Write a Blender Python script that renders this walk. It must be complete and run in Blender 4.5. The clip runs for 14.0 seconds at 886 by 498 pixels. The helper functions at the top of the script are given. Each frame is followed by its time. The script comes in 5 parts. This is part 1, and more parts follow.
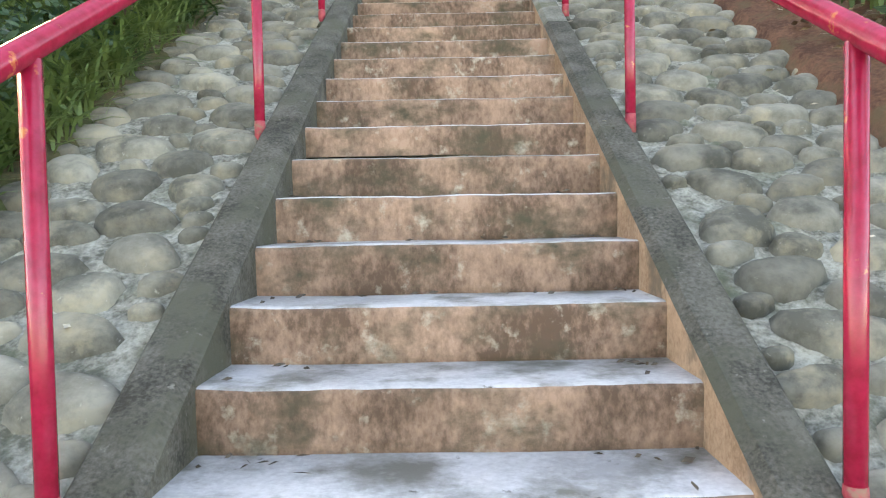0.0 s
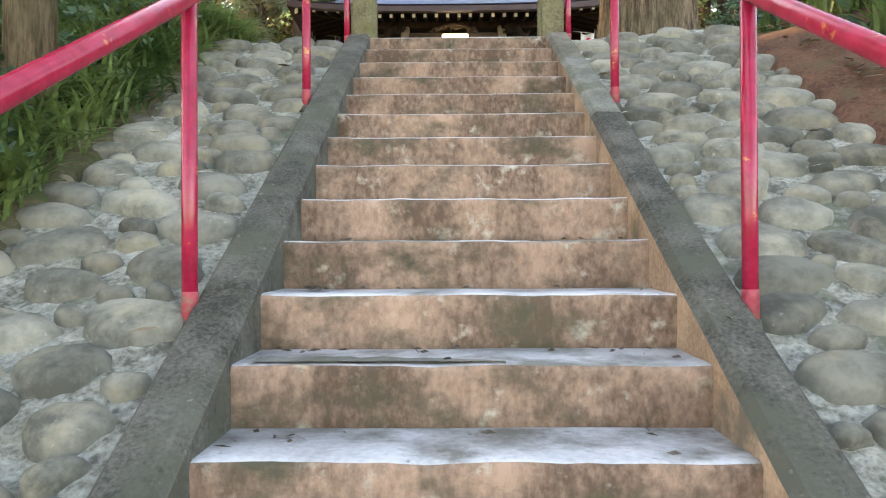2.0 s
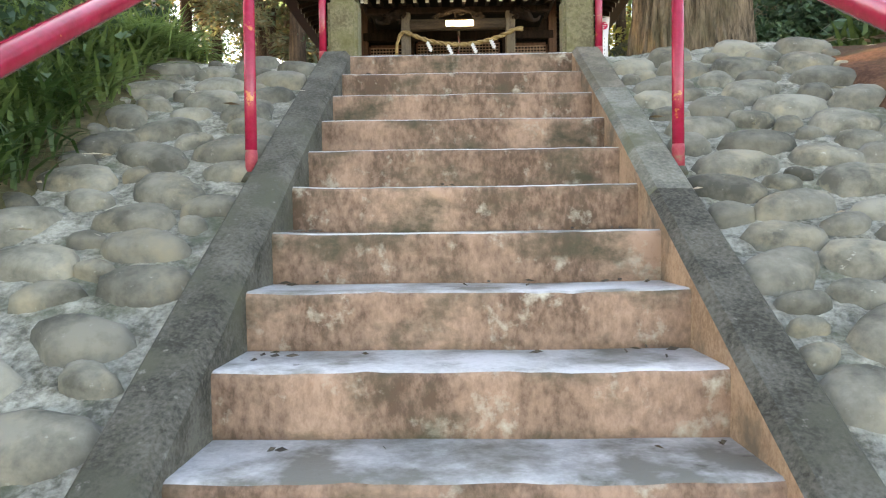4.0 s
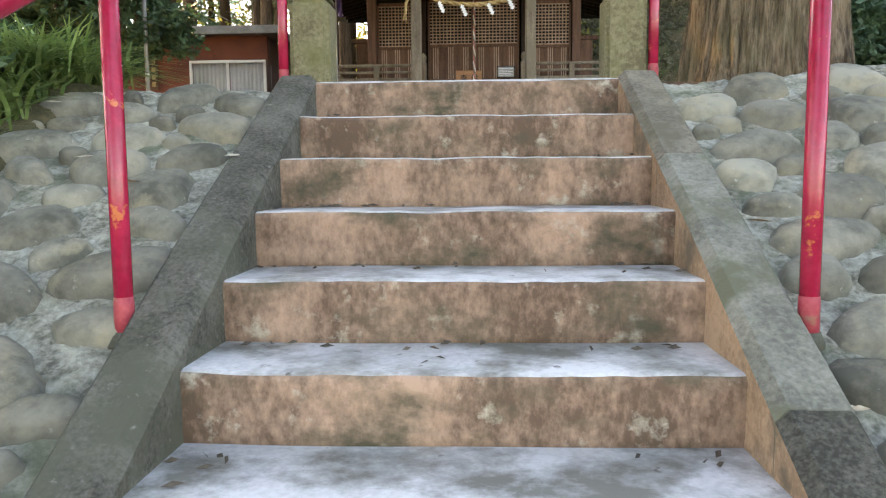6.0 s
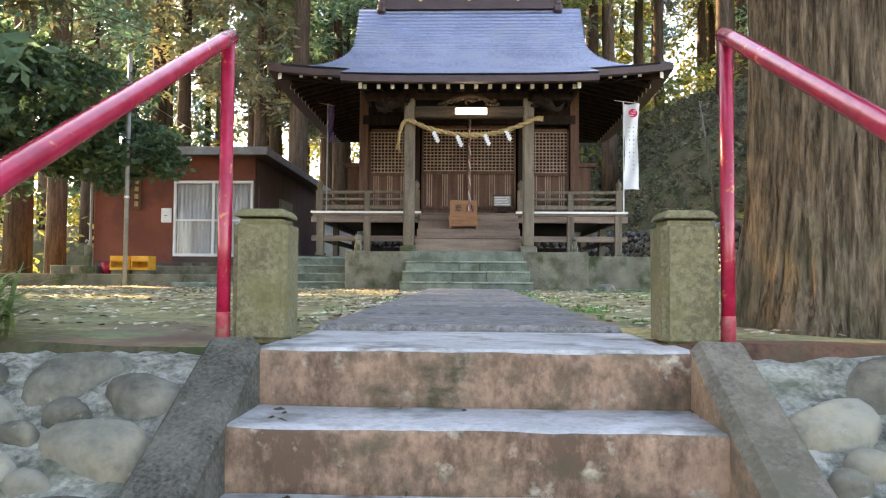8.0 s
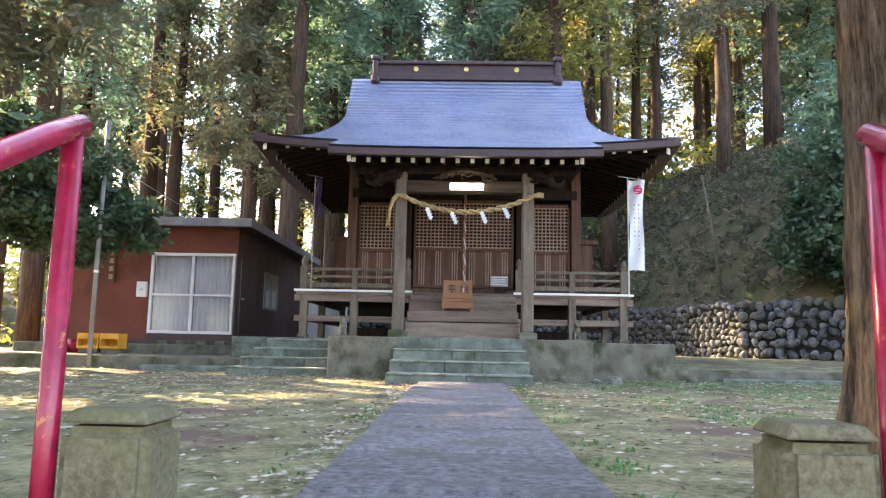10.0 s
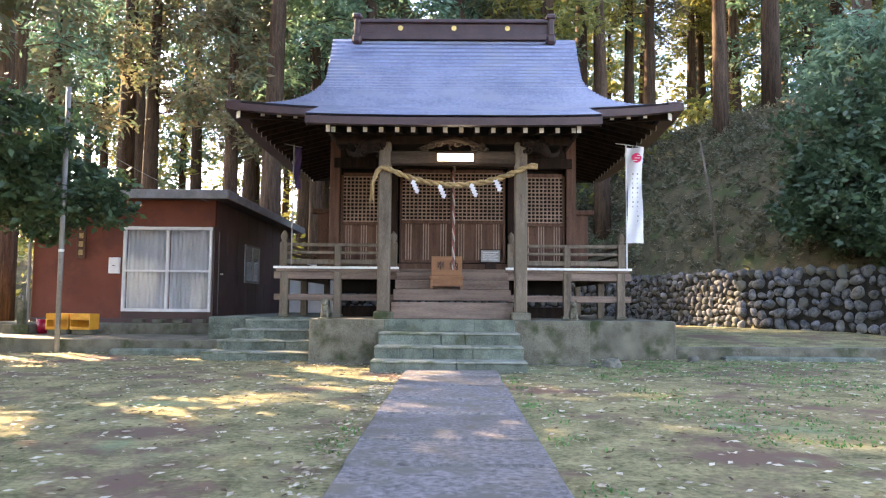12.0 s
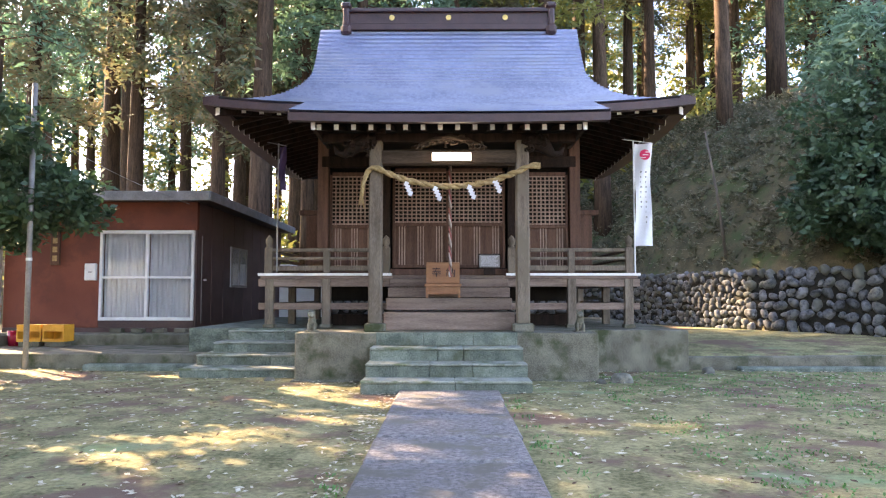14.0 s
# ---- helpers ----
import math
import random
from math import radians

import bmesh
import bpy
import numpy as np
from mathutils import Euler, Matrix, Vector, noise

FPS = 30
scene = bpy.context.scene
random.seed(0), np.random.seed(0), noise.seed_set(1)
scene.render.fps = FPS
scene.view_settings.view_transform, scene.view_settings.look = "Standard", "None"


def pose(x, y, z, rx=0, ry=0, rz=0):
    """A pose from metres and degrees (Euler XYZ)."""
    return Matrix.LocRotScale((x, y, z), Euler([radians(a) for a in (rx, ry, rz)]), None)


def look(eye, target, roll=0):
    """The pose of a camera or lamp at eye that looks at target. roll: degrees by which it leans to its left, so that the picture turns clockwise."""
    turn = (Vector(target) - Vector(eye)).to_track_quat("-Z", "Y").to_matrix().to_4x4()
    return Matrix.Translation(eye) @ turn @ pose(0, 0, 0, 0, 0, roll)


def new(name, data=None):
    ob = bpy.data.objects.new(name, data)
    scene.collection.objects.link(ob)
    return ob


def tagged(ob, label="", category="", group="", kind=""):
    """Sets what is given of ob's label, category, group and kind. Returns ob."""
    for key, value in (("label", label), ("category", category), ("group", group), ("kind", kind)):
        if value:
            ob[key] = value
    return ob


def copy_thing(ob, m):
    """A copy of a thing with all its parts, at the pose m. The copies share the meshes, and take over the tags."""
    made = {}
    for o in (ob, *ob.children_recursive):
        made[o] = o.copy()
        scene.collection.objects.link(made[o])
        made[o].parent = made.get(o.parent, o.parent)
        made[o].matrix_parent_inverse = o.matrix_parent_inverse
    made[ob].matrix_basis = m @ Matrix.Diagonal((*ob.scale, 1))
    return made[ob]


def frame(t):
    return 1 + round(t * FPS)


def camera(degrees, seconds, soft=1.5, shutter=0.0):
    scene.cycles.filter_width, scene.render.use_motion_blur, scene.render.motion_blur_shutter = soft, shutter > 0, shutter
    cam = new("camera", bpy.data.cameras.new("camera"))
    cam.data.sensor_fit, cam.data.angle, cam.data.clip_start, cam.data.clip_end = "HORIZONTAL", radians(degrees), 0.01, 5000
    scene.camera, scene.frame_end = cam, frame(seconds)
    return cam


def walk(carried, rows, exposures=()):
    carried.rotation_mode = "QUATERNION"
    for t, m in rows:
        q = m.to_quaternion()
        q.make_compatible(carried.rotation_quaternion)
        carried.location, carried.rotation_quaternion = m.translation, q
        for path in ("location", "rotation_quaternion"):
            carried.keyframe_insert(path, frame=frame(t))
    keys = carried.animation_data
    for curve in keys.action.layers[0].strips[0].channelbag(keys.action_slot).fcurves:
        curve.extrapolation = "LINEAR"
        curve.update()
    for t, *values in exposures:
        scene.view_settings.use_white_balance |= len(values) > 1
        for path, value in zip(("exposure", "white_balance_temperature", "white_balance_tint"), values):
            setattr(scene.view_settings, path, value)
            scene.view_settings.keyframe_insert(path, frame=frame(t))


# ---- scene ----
cam = camera(62.5, 14.0, soft=1.2)
PATH = [
    (0, (0.009, -6.763, -2.274), (-0.008, -4.765, -2.351), -1.1),
    (0.5, (-0.047, -6.421, -2.091), (-0.083, -4.423, -2.176), -0.7),
    (1, (-0.016, -6.13, -1.933), (-0.048, -4.13, -1.965), -1.0),
    (1.5, (-0.042, -5.847, -1.828), (-0.087, -3.847, -1.82), -0.8),
    (2, (-0.049, -5.598, -1.684), (-0.075, -3.598, -1.669), -0.3),
    (2.5, (-0.004, -5.326, -1.507), (-0.049, -3.326, -1.483), -1.0),
    (3, (-0.043, -5.034, -1.34), (-0.084, -3.035, -1.344), -1.1),
    (3.2, (-0.033, -4.919, -1.32), (-0.07, -2.92, -1.336), -0.9),
    (5.3, (-0.006, -3.719, -0.651), (-0.077, -1.725, -0.785), -0.1),
    (5.5, (0.017, -3.598, -0.631), (-0.055, -1.606, -0.789), 0.1),
    (6, (0.044, -3.312, -0.45), (-0.047, -1.324, -0.641), -0.5),
    (6.5, (0.0, -3.032, -0.262), (-0.091, -1.041, -0.433), -0.7),
    (7, (0.046, -2.756, -0.099), (-0.023, -0.762, -0.23), -0.5),
    (7.5, (-0.009, -2.499, 0.023), (-0.087, -0.502, -0.048), -0.5),
    (8, (-0.022, -2.299, 0.208), (-0.088, -0.302, 0.294), 0.4),
    (8.5, (-0.012, -2.097, 0.393), (-0.114, -0.112, 0.62), 1.5),
    (8.7, (-0.017, -1.993, 0.417), (-0.123, -0.013, 0.682), 1.4),
    (10.8, (0.02, -0.968, 0.762), (0.004, 1.016, 1.015), 0.6),
    (11, (0.042, -0.911, 0.796), (0.025, 1.075, 1.03), 0.3),
    (11.5, (0.035, -0.694, 0.868), (0.004, 1.298, 1.048), -0.1),
    (12, (-0.003, -0.513, 1.015), (-0.028, 1.481, 1.163), 0.5),
    (12.5, (0.048, -0.291, 1.114), (0.019, 1.705, 1.238), 0.1),
    (13, (0.039, -0.114, 1.175), (-0.006, 1.883, 1.276), -0.1),
    (13.5, (-0.014, 0.063, 1.309), (-0.034, 2.059, 1.419), 0.3),
    (14, (-0.02, 0.359, 1.309), (-0.033, 2.355, 1.435), 0.0),
]
walk(cam, [(t, look(eye, target, roll)) for t, eye, target, roll in PATH], exposures=((0.0, 3.27, 8800, 16), (7.0, 3.27, 8700, 16), (8.5, 3.22, 7500, 20), (11.0, 3.22, 7000, 24), (14.0, 3.25, 6900, 25)))

# ---- world, sun, exposure ----
world = bpy.data.worlds.new("world")
scene.world = world
world.use_nodes = True
sky = world.node_tree.nodes.new("ShaderNodeTexSky")
sky.sky_type = "NISHITA"
sky.sun_disc = False
SUN_EL, SUN_AZ = radians(33), radians(-52)
sky.sun_elevation, sky.sun_rotation = SUN_EL, SUN_AZ
world.node_tree.nodes["Background"].inputs[1].default_value = 0.15
world.node_tree.links.new(sky.outputs[0], world.node_tree.nodes["Background"].inputs[0])
sun = new("sun", bpy.data.lights.new("sun", "SUN"))
sun.data.energy, sun.data.angle, sun.data.color = 5.0, radians(0.6), (1.0, 0.8, 0.5)
sun.matrix_world = look((math.sin(SUN_AZ) * math.cos(SUN_EL) * 60, math.cos(SUN_AZ) * math.cos(SUN_EL) * 60, math.sin(SUN_EL) * 60), (0, 0, 0))

rnd = random.Random(7)


# ---- materials ----
def mat(name, a, b, scale=4.0, rough=0.8, bump=0.3, fine=60.0, c=None, c_scale=1.2, c_cut=(0.5, 0.62), stretch=(1, 1, 1), vary=0.0, metal=0.0, bump_dist=0.01, fine_w=0.55, d=None, d_scale=1.5, d_cut=(0.5, 0.65), d_stretch=(1, 1, 1)):
    """Two tones mixed by coarse and fine noise, an optional third and fourth tone in patches, and bump."""
    m = bpy.data.materials.new(name)
    m.use_nodes = True
    nt = m.node_tree
    nodes, link = nt.nodes, nt.links.new
    bsdf = nodes["Principled BSDF"]
    co = nodes.new("ShaderNodeTexCoord")
    geo = nodes.new("ShaderNodeNewGeometry")
    mp = nodes.new("ShaderNodeMapping")
    mp.inputs["Scale"].default_value = stretch
    link(geo.outputs["Position"], mp.inputs[0])
    n1 = nodes.new("ShaderNodeTexNoise")
    n1.inputs["Scale"].default_value, n1.inputs["Detail"].default_value = scale, 6
    n2 = nodes.new("ShaderNodeTexNoise")
    n2.inputs["Scale"].default_value, n2.inputs["Detail"].default_value, n2.inputs["Roughness"].default_value = fine, 8, 0.68
    link(mp.outputs[0], n1.inputs["Vector"])
    link(mp.outputs[0], n2.inputs["Vector"])
    add = nodes.new("ShaderNodeMath")
    add.operation = "MULTIPLY_ADD"
    add.inputs[1].default_value = fine_w
    link(n2.outputs[0], add.inputs[0])
    half = nodes.new("ShaderNodeMath")
    half.operation = "MULTIPLY"
    half.inputs[1].default_value = 1 - fine_w
    link(n1.outputs[0], half.inputs[0])
    link(half.outputs[0], add.inputs[2])
    ramp = nodes.new("ShaderNodeValToRGB")
    ramp.color_ramp.elements[0].position, ramp.color_ramp.elements[1].position = 0.40, 0.60
    ramp.color_ramp.elements[0].color, ramp.color_ramp.elements[1].color = (*a, 1), (*b, 1)
    link(add.outputs[0], ramp.inputs[0])
    out = ramp.outputs[0]
    for tone, t_scale, t_cut, t_stretch in ((c, c_scale, c_cut, (1, 1, 1)), (d, d_scale, d_cut, d_stretch)):
        if not tone:
            continue
        mp3 = nodes.new("ShaderNodeMapping")
        mp3.inputs["Scale"].default_value = t_stretch
        link(geo.outputs["Position"], mp3.inputs[0])
        n3 = nodes.new("ShaderNodeTexNoise")
        n3.inputs["Scale"].default_value, n3.inputs["Detail"].default_value, n3.inputs["Roughness"].default_value = t_scale, 8, 0.65
        link(mp3.outputs[0], n3.inputs["Vector"])
        r3 = nodes.new("ShaderNodeMapRange")
        r3.inputs[1].default_value, r3.inputs[2].default_value = t_cut
        link(n3.outputs[0], r3.inputs[0])
        mix = nodes.new("ShaderNodeMixRGB")
        mix.inputs[2].default_value = (*tone, 1)
        link(r3.outputs[0], mix.inputs[0])
        link(out, mix.inputs[1])
        out = mix.outputs[0]
    if vary:
        info = nodes.new("ShaderNodeObjectInfo")
        rng = nodes.new("ShaderNodeMapRange")
        rng.inputs[3].default_value, rng.inputs[4].default_value = 1 - vary, 1 + vary
        link(info.outputs["Random"], rng.inputs[0])
        hsv = nodes.new("ShaderNodeHueSaturation")
        link(rng.outputs[0], hsv.inputs["Value"])
        link(out, hsv.inputs["Color"])
        out = hsv.outputs[0]
    link(out, bsdf.inputs["Base Color"])
    bsdf.inputs["Roughness"].default_value, bsdf.inputs["Metallic"].default_value = rough, metal
    if rough > 0.7:
        bsdf.inputs["Specular IOR Level"].default_value = 0.2
    if bump:
        bp = nodes.new("ShaderNodeBump")
        bp.inputs["Strength"].default_value, bp.inputs["Distance"].default_value = bump, bump_dist
        link(add.outputs[0], bp.inputs["Height"])
        link(bp.outputs[0], bsdf.inputs["Normal"])
    return m


def leaf_mat(name, a, b, trans=0.35, scale=0.35):
    """Leaf tones that vary by clump and by place, lit through from behind."""
    m = mat(name, a, b, scale=scale, fine=3.0, rough=0.55, bump=0)
    nt = m.node_tree
    bsdf = nt.nodes["Principled BSDF"]
    src = bsdf.inputs["Base Color"].links[0].from_socket
    tr = nt.nodes.new("ShaderNodeBsdfTranslucent")
    mx = nt.nodes.new("ShaderNodeMixShader")
    mx.inputs[0].default_value = trans
    nt.links.new(src, tr.inputs[0])
    nt.links.new(bsdf.outputs[0], mx.inputs[1])
    nt.links.new(tr.outputs[0], mx.inputs[2])
    nt.links.new(mx.outputs[0], nt.nodes["Material Output"].inputs[0])
    return m


RISER = mat("stained_concrete", (0.108, 0.068, 0.047), (0.37, 0.238, 0.17), scale=3.5, fine=38, fine_w=0.42, rough=0.9, bump=0.6, c=(0.44, 0.39, 0.31), c_scale=9.0, c_cut=(0.58, 0.72), stretch=(1, 1, 0.6), vary=0.12, d=(0.075, 0.065, 0.042), d_scale=3.1, d_cut=(0.49, 0.66), d_stretch=(1, 1, 1.6))
TREAD = mat("worn_tread", (0.3, 0.295, 0.29), (0.52, 0.51, 0.51), scale=3, fine=45, fine_w=0.4, rough=0.5, bump=0.35, c=(0.13, 0.125, 0.105), c_scale=3.4, c_cut=(0.47, 0.62), d=(0.06, 0.05, 0.04), d_scale=14, d_cut=(0.64, 0.72), vary=0.06)
CURB = mat("dark_concrete", (0.04, 0.038, 0.03), (0.135, 0.128, 0.106), scale=6, fine=75, rough=0.92, bump=0.8, c=(0.085, 0.085, 0.062), c_scale=2.5, vary=0.08, d=(0.2, 0.19, 0.165), d_scale=26, d_cut=(0.63, 0.72))
CURB_PALE = mat("patched_concrete", (0.11, 0.108, 0.088), (0.23, 0.222, 0.185), scale=6, fine=60, rough=0.9, bump=0.6, c=(0.12, 0.12, 0.08), c_scale=4)
CURB_WORN = mat("worn_brown_concrete", (0.09, 0.078, 0.06), (0.2, 0.172, 0.135), scale=5, fine=60, rough=0.92, bump=0.6, c=(0.11, 0.1, 0.07), c_scale=3)
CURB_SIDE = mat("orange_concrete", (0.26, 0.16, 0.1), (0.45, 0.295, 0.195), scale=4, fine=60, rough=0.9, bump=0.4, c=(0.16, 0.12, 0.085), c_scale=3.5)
STONE = mat("river_stone", (0.08, 0.077, 0.061), (0.225, 0.21, 0.168), scale=4, fine=17, fine_w=0.36, rough=0.76, bump=0.5, c=(0.29, 0.25, 0.175), c_scale=5, c_cut=(0.52, 0.72), vary=0.32, d=(0.34, 0.33, 0.28), d_scale=30, d_cut=(0.64, 0.75))
MORTAR = mat("mortar", (0.12, 0.115, 0.09), (0.44, 0.42, 0.355), scale=11, fine=45, rough=0.95, bump=1.0, c=(0.12, 0.13, 0.085), c_scale=3.5, c_cut=(0.5, 0.68), bump_dist=0.025)
RED = mat("red_paint", (0.27, 0.008, 0.03), (0.39, 0.015, 0.052), scale=8, fine=30, rough=0.24, bump=0.12, c=(0.5, 0.13, 0.05), c_scale=13, c_cut=(0.62, 0.67))
RED_FADED = mat("faded_red_paint", (0.3, 0.022, 0.045), (0.42, 0.07, 0.075), scale=14, fine=50, rough=0.6, bump=0.5, c=(0.24, 0.12, 0.08), c_scale=18, c_cut=(0.55, 0.64))
MOSSY = mat("mossy_stone", (0.11, 0.095, 0.055), (0.25, 0.22, 0.135), scale=5, fine=60, rough=0.95, bump=0.6, c=(0.115, 0.11, 0.048), c_scale=5, c_cut=(0.46, 0.66))
GREENSTONE = mat("algae_concrete", (0.065, 0.08, 0.065), (0.2, 0.225, 0.185), scale=4, fine=50, rough=0.9, bump=0.5, c=(0.07, 0.08, 0.05), c_scale=2.2, c_cut=(0.5, 0.68), vary=0.18)
BLOCKC = mat("weathered_concrete", (0.085, 0.08, 0.06), (0.21, 0.195, 0.15), scale=3, fine=60, rough=0.92, bump=0.5, c=(0.05, 0.06, 0.028), c_scale=2.2, c_cut=(0.5, 0.66))
PATH_M = mat("path_concrete", (0.085, 0.08, 0.077), (0.27, 0.25, 0.24), scale=22, fine=150, rough=0.92, bump=0.5, c=(0.14, 0.13, 0.105), c_scale=2.4, vary=0.16)
GROUND = mat("mossy_earth", (0.1, 0.096, 0.042), (0.33, 0.295, 0.15), scale=2.6, fine=20, rough=0.98, bump=1.0, c=(0.16, 0.105, 0.075), c_scale=0.7, c_cut=(0.52, 0.6), d=(0.2, 0.29, 0.15), d_scale=0.55, d_cut=(0.58, 0.7))
EARTH = mat("red_earth", (0.07, 0.034, 0.022), (0.16, 0.08, 0.05), scale=5, fine=40, rough=0.98, bump=0.9, c=(0.1, 0.07, 0.04), c_scale=3)
ROOF = mat("copper_sheet", (0.15, 0.17, 0.26), (0.24, 0.265, 0.38), scale=1.2, fine=14, rough=0.36, bump=0.08, c=(0.22, 0.24, 0.32), c_scale=1.0, metal=0.4)
FASCIA = mat("brown_metal", (0.04, 0.019, 0.019), (0.07, 0.034, 0.033), scale=3, fine=30, rough=0.5, bump=0.1)
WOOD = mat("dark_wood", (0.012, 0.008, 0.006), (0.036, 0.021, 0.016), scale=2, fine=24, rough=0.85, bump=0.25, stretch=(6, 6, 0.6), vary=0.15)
BEAM = mat("brown_beam_wood", (0.03, 0.021, 0.015), (0.085, 0.06, 0.043), scale=2, fine=24, rough=0.8, bump=0.3, stretch=(0.6, 5, 6))
WOOD_RED = mat("brown_door_wood", (0.07, 0.038, 0.027), (0.15, 0.082, 0.056), scale=2, fine=26, rough=0.75, bump=0.2, stretch=(6, 6, 0.6), vary=0.12)
WOOD_GREY = mat("weathered_wood", (0.095, 0.075, 0.057), (0.21, 0.17, 0.13), scale=2, fine=24, rough=0.85, bump=0.35, stretch=(5, 5, 0.7), c=(0.14, 0.115, 0.085), c_scale=2, vary=0.14)
WOOD_H = mat("weathered_board", (0.12, 0.085, 0.068), (0.25, 0.185, 0.15), scale=2, fine=24, rough=0.8, bump=0.3, stretch=(0.6, 5, 6), vary=0.14)
LATTICE = mat("lattice_wood", (0.24, 0.16, 0.125), (0.4, 0.28, 0.215), scale=3, fine=40, rough=0.8, bump=0.15)
WHITE = mat("white_paint", (0.7, 0.69, 0.66), (0.82, 0.81, 0.78), scale=5, fine=40, rough=0.6, bump=0.05)
# near-black: shade under eaves, floor and behind the lattice put into the colour
SHADE_BLACK = mat("painted_shade", (0.008, 0.007, 0.006), (0.018, 0.015, 0.013), scale=3, rough=0.9, bump=0)
STRAW = mat("straw_rope", (0.24, 0.165, 0.075), (0.46, 0.34, 0.18), scale=20, fine=150, rough=0.9, bump=0.6)
GOLD = mat("gold_leaf", (0.55, 0.36, 0.1), (0.75, 0.52, 0.18), scale=10, fine=60, rough=0.35, bump=0.1, metal=0.8)
BOXWOOD = mat("orange_wood", (0.2, 0.085, 0.035), (0.32, 0.145, 0.06), scale=3, fine=30, rough=0.6, bump=0.15, stretch=(0.7, 5, 5))
SHED_RED = mat("red_brown_wall", (0.14, 0.045, 0.03), (0.19, 0.064, 0.043), scale=1.2, fine=60, rough=0.75, bump=0.15, c=(0.12, 0.044, 0.032), c_scale=1)
SHED_DARK = mat("dark_panel_wall", (0.055, 0.03, 0.028), (0.09, 0.05, 0.046), scale=2, fine=30, rough=0.6, bump=0.1, vary=0.1)
METAL = mat("grey_metal", (0.16, 0.15, 0.14), (0.26, 0.25, 0.24), scale=4, fine=40, rough=0.55, bump=0.1)
ALU = mat("white_aluminium", (0.62, 0.62, 0.62), (0.75, 0.75, 0.74), scale=4, fine=50, rough=0.4, bump=0.03)
# curtain cloth; also the sky reflection painted behind the side window's panes
CURTAIN_REFLECTION = mat("white_curtain_and_reflection", (0.55, 0.56, 0.6), (0.72, 0.73, 0.76), scale=3, fine=60, rough=0.9, bump=0.1)
YELLOW = mat("yellow_plastic", (0.62, 0.27, 0.02), (0.75, 0.36, 0.035), scale=6, fine=40, rough=0.5, bump=0.05)
CLOTH = mat("white_cloth", (0.68, 0.68, 0.72), (0.8, 0.8, 0.83), scale=4, fine=60, rough=0.9, bump=0.1)
INK = mat("dark_ink", (0.012, 0.011, 0.014), (0.025, 0.022, 0.028), rough=0.8, bump=0)
CRIMSON = mat("crimson_print", (0.6, 0.03, 0.1), (0.7, 0.05, 0.14), rough=0.8, bump=0)
PURPLE = mat("purple_cloth", (0.05, 0.03, 0.075), (0.09, 0.055, 0.12), scale=3, rough=0.9, bump=0.1)
BARK = mat("cedar_bark", (0.05, 0.035, 0.023), (0.25, 0.18, 0.12), scale=3.5, fine=13, rough=0.95, bump=1.0, stretch=(6, 6, 0.8), c=(0.12, 0.115, 0.065), c_scale=1.3, c_cut=(0.48, 0.7), bump_dist=0.03)
BARK_FAR = mat("forest_bark", (0.03, 0.02, 0.014), (0.1, 0.065, 0.042), scale=3, fine=15, rough=0.95, bump=0.6, stretch=(4, 4, 0.4), vary=0.3)
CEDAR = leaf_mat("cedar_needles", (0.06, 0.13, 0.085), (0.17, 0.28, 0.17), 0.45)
# needles once more, with the yellow of sunlight put into the colour
CEDAR_Y = leaf_mat("sun_toned_needles", (0.12, 0.16, 0.04), (0.32, 0.28, 0.07), 0.5)
RUST = leaf_mat("rusty_needles", (0.07, 0.125, 0.07), (0.21, 0.165, 0.09), 0.42, 0.9)
GLOSSY = leaf_mat("evergreen_leaves", (0.022, 0.058, 0.03), (0.075, 0.14, 0.065), 0.25, 1.2)
GRASSY = leaf_mat("bamboo_grass", (0.035, 0.08, 0.018), (0.18, 0.25, 0.075), 0.38, 2.0)
LITTER = leaf_mat("fallen_leaf", (0.2, 0.13, 0.07), (0.6, 0.55, 0.42), 0.1, 6.0)
WEED = leaf_mat("weed_leaf", (0.08, 0.2, 0.05), (0.16, 0.32, 0.09), 0.3, 3.0)
GLASS = bpy.data.materials.new("window_glass")
GLASS.use_nodes = True
_g = GLASS.node_tree.nodes["Principled BSDF"]
_g.inputs["Transmission Weight"].default_value, _g.inputs["Roughness"].default_value, _g.inputs["IOR"].default_value = 1.0, 0.02, 1.3
TUBE = bpy.data.materials.new("lamp_tube")
TUBE.use_nodes = True
_t = TUBE.node_tree.nodes["Principled BSDF"]
_t.inputs["Emission Color"].default_value, _t.inputs["Emission Strength"].default_value = (1.0, 0.86, 0.62, 1), 2.0


# ---- mesh helpers ----
def link_bm(name, bm, material, smooth=False):
    me = bpy.data.meshes.new(name)
    bm.normal_update()
    bm.to_mesh(me)
    bm.free()
    for m in (material if isinstance(material, (list, tuple)) else [material]):
        me.materials.append(m)
    if smooth:
        me.polygons.foreach_set("use_smooth", [True] * len(me.polygons))
    return new(name, me)


def part(name, bm, material, parent, label="", smooth=False):
    ob = link_bm(name, bm, material, smooth)
    ob.parent = parent
    if label:
        ob["label"] = label
    return ob


def thing(name, at, label, category, group="", kind=""):
    e = new(name)
    e.location = at
    e.empty_display_size = 0.2
    return tagged(e, label, category, group, kind)


def raw(name, verts, faces, material, smooth=False):
    me = bpy.data.meshes.new(name)
    me.from_pydata(verts, [], faces)
    me.materials.append(material)
    if smooth:
        me.polygons.foreach_set("use_smooth", [True] * len(me.polygons))
    me.update()
    return new(name, me)


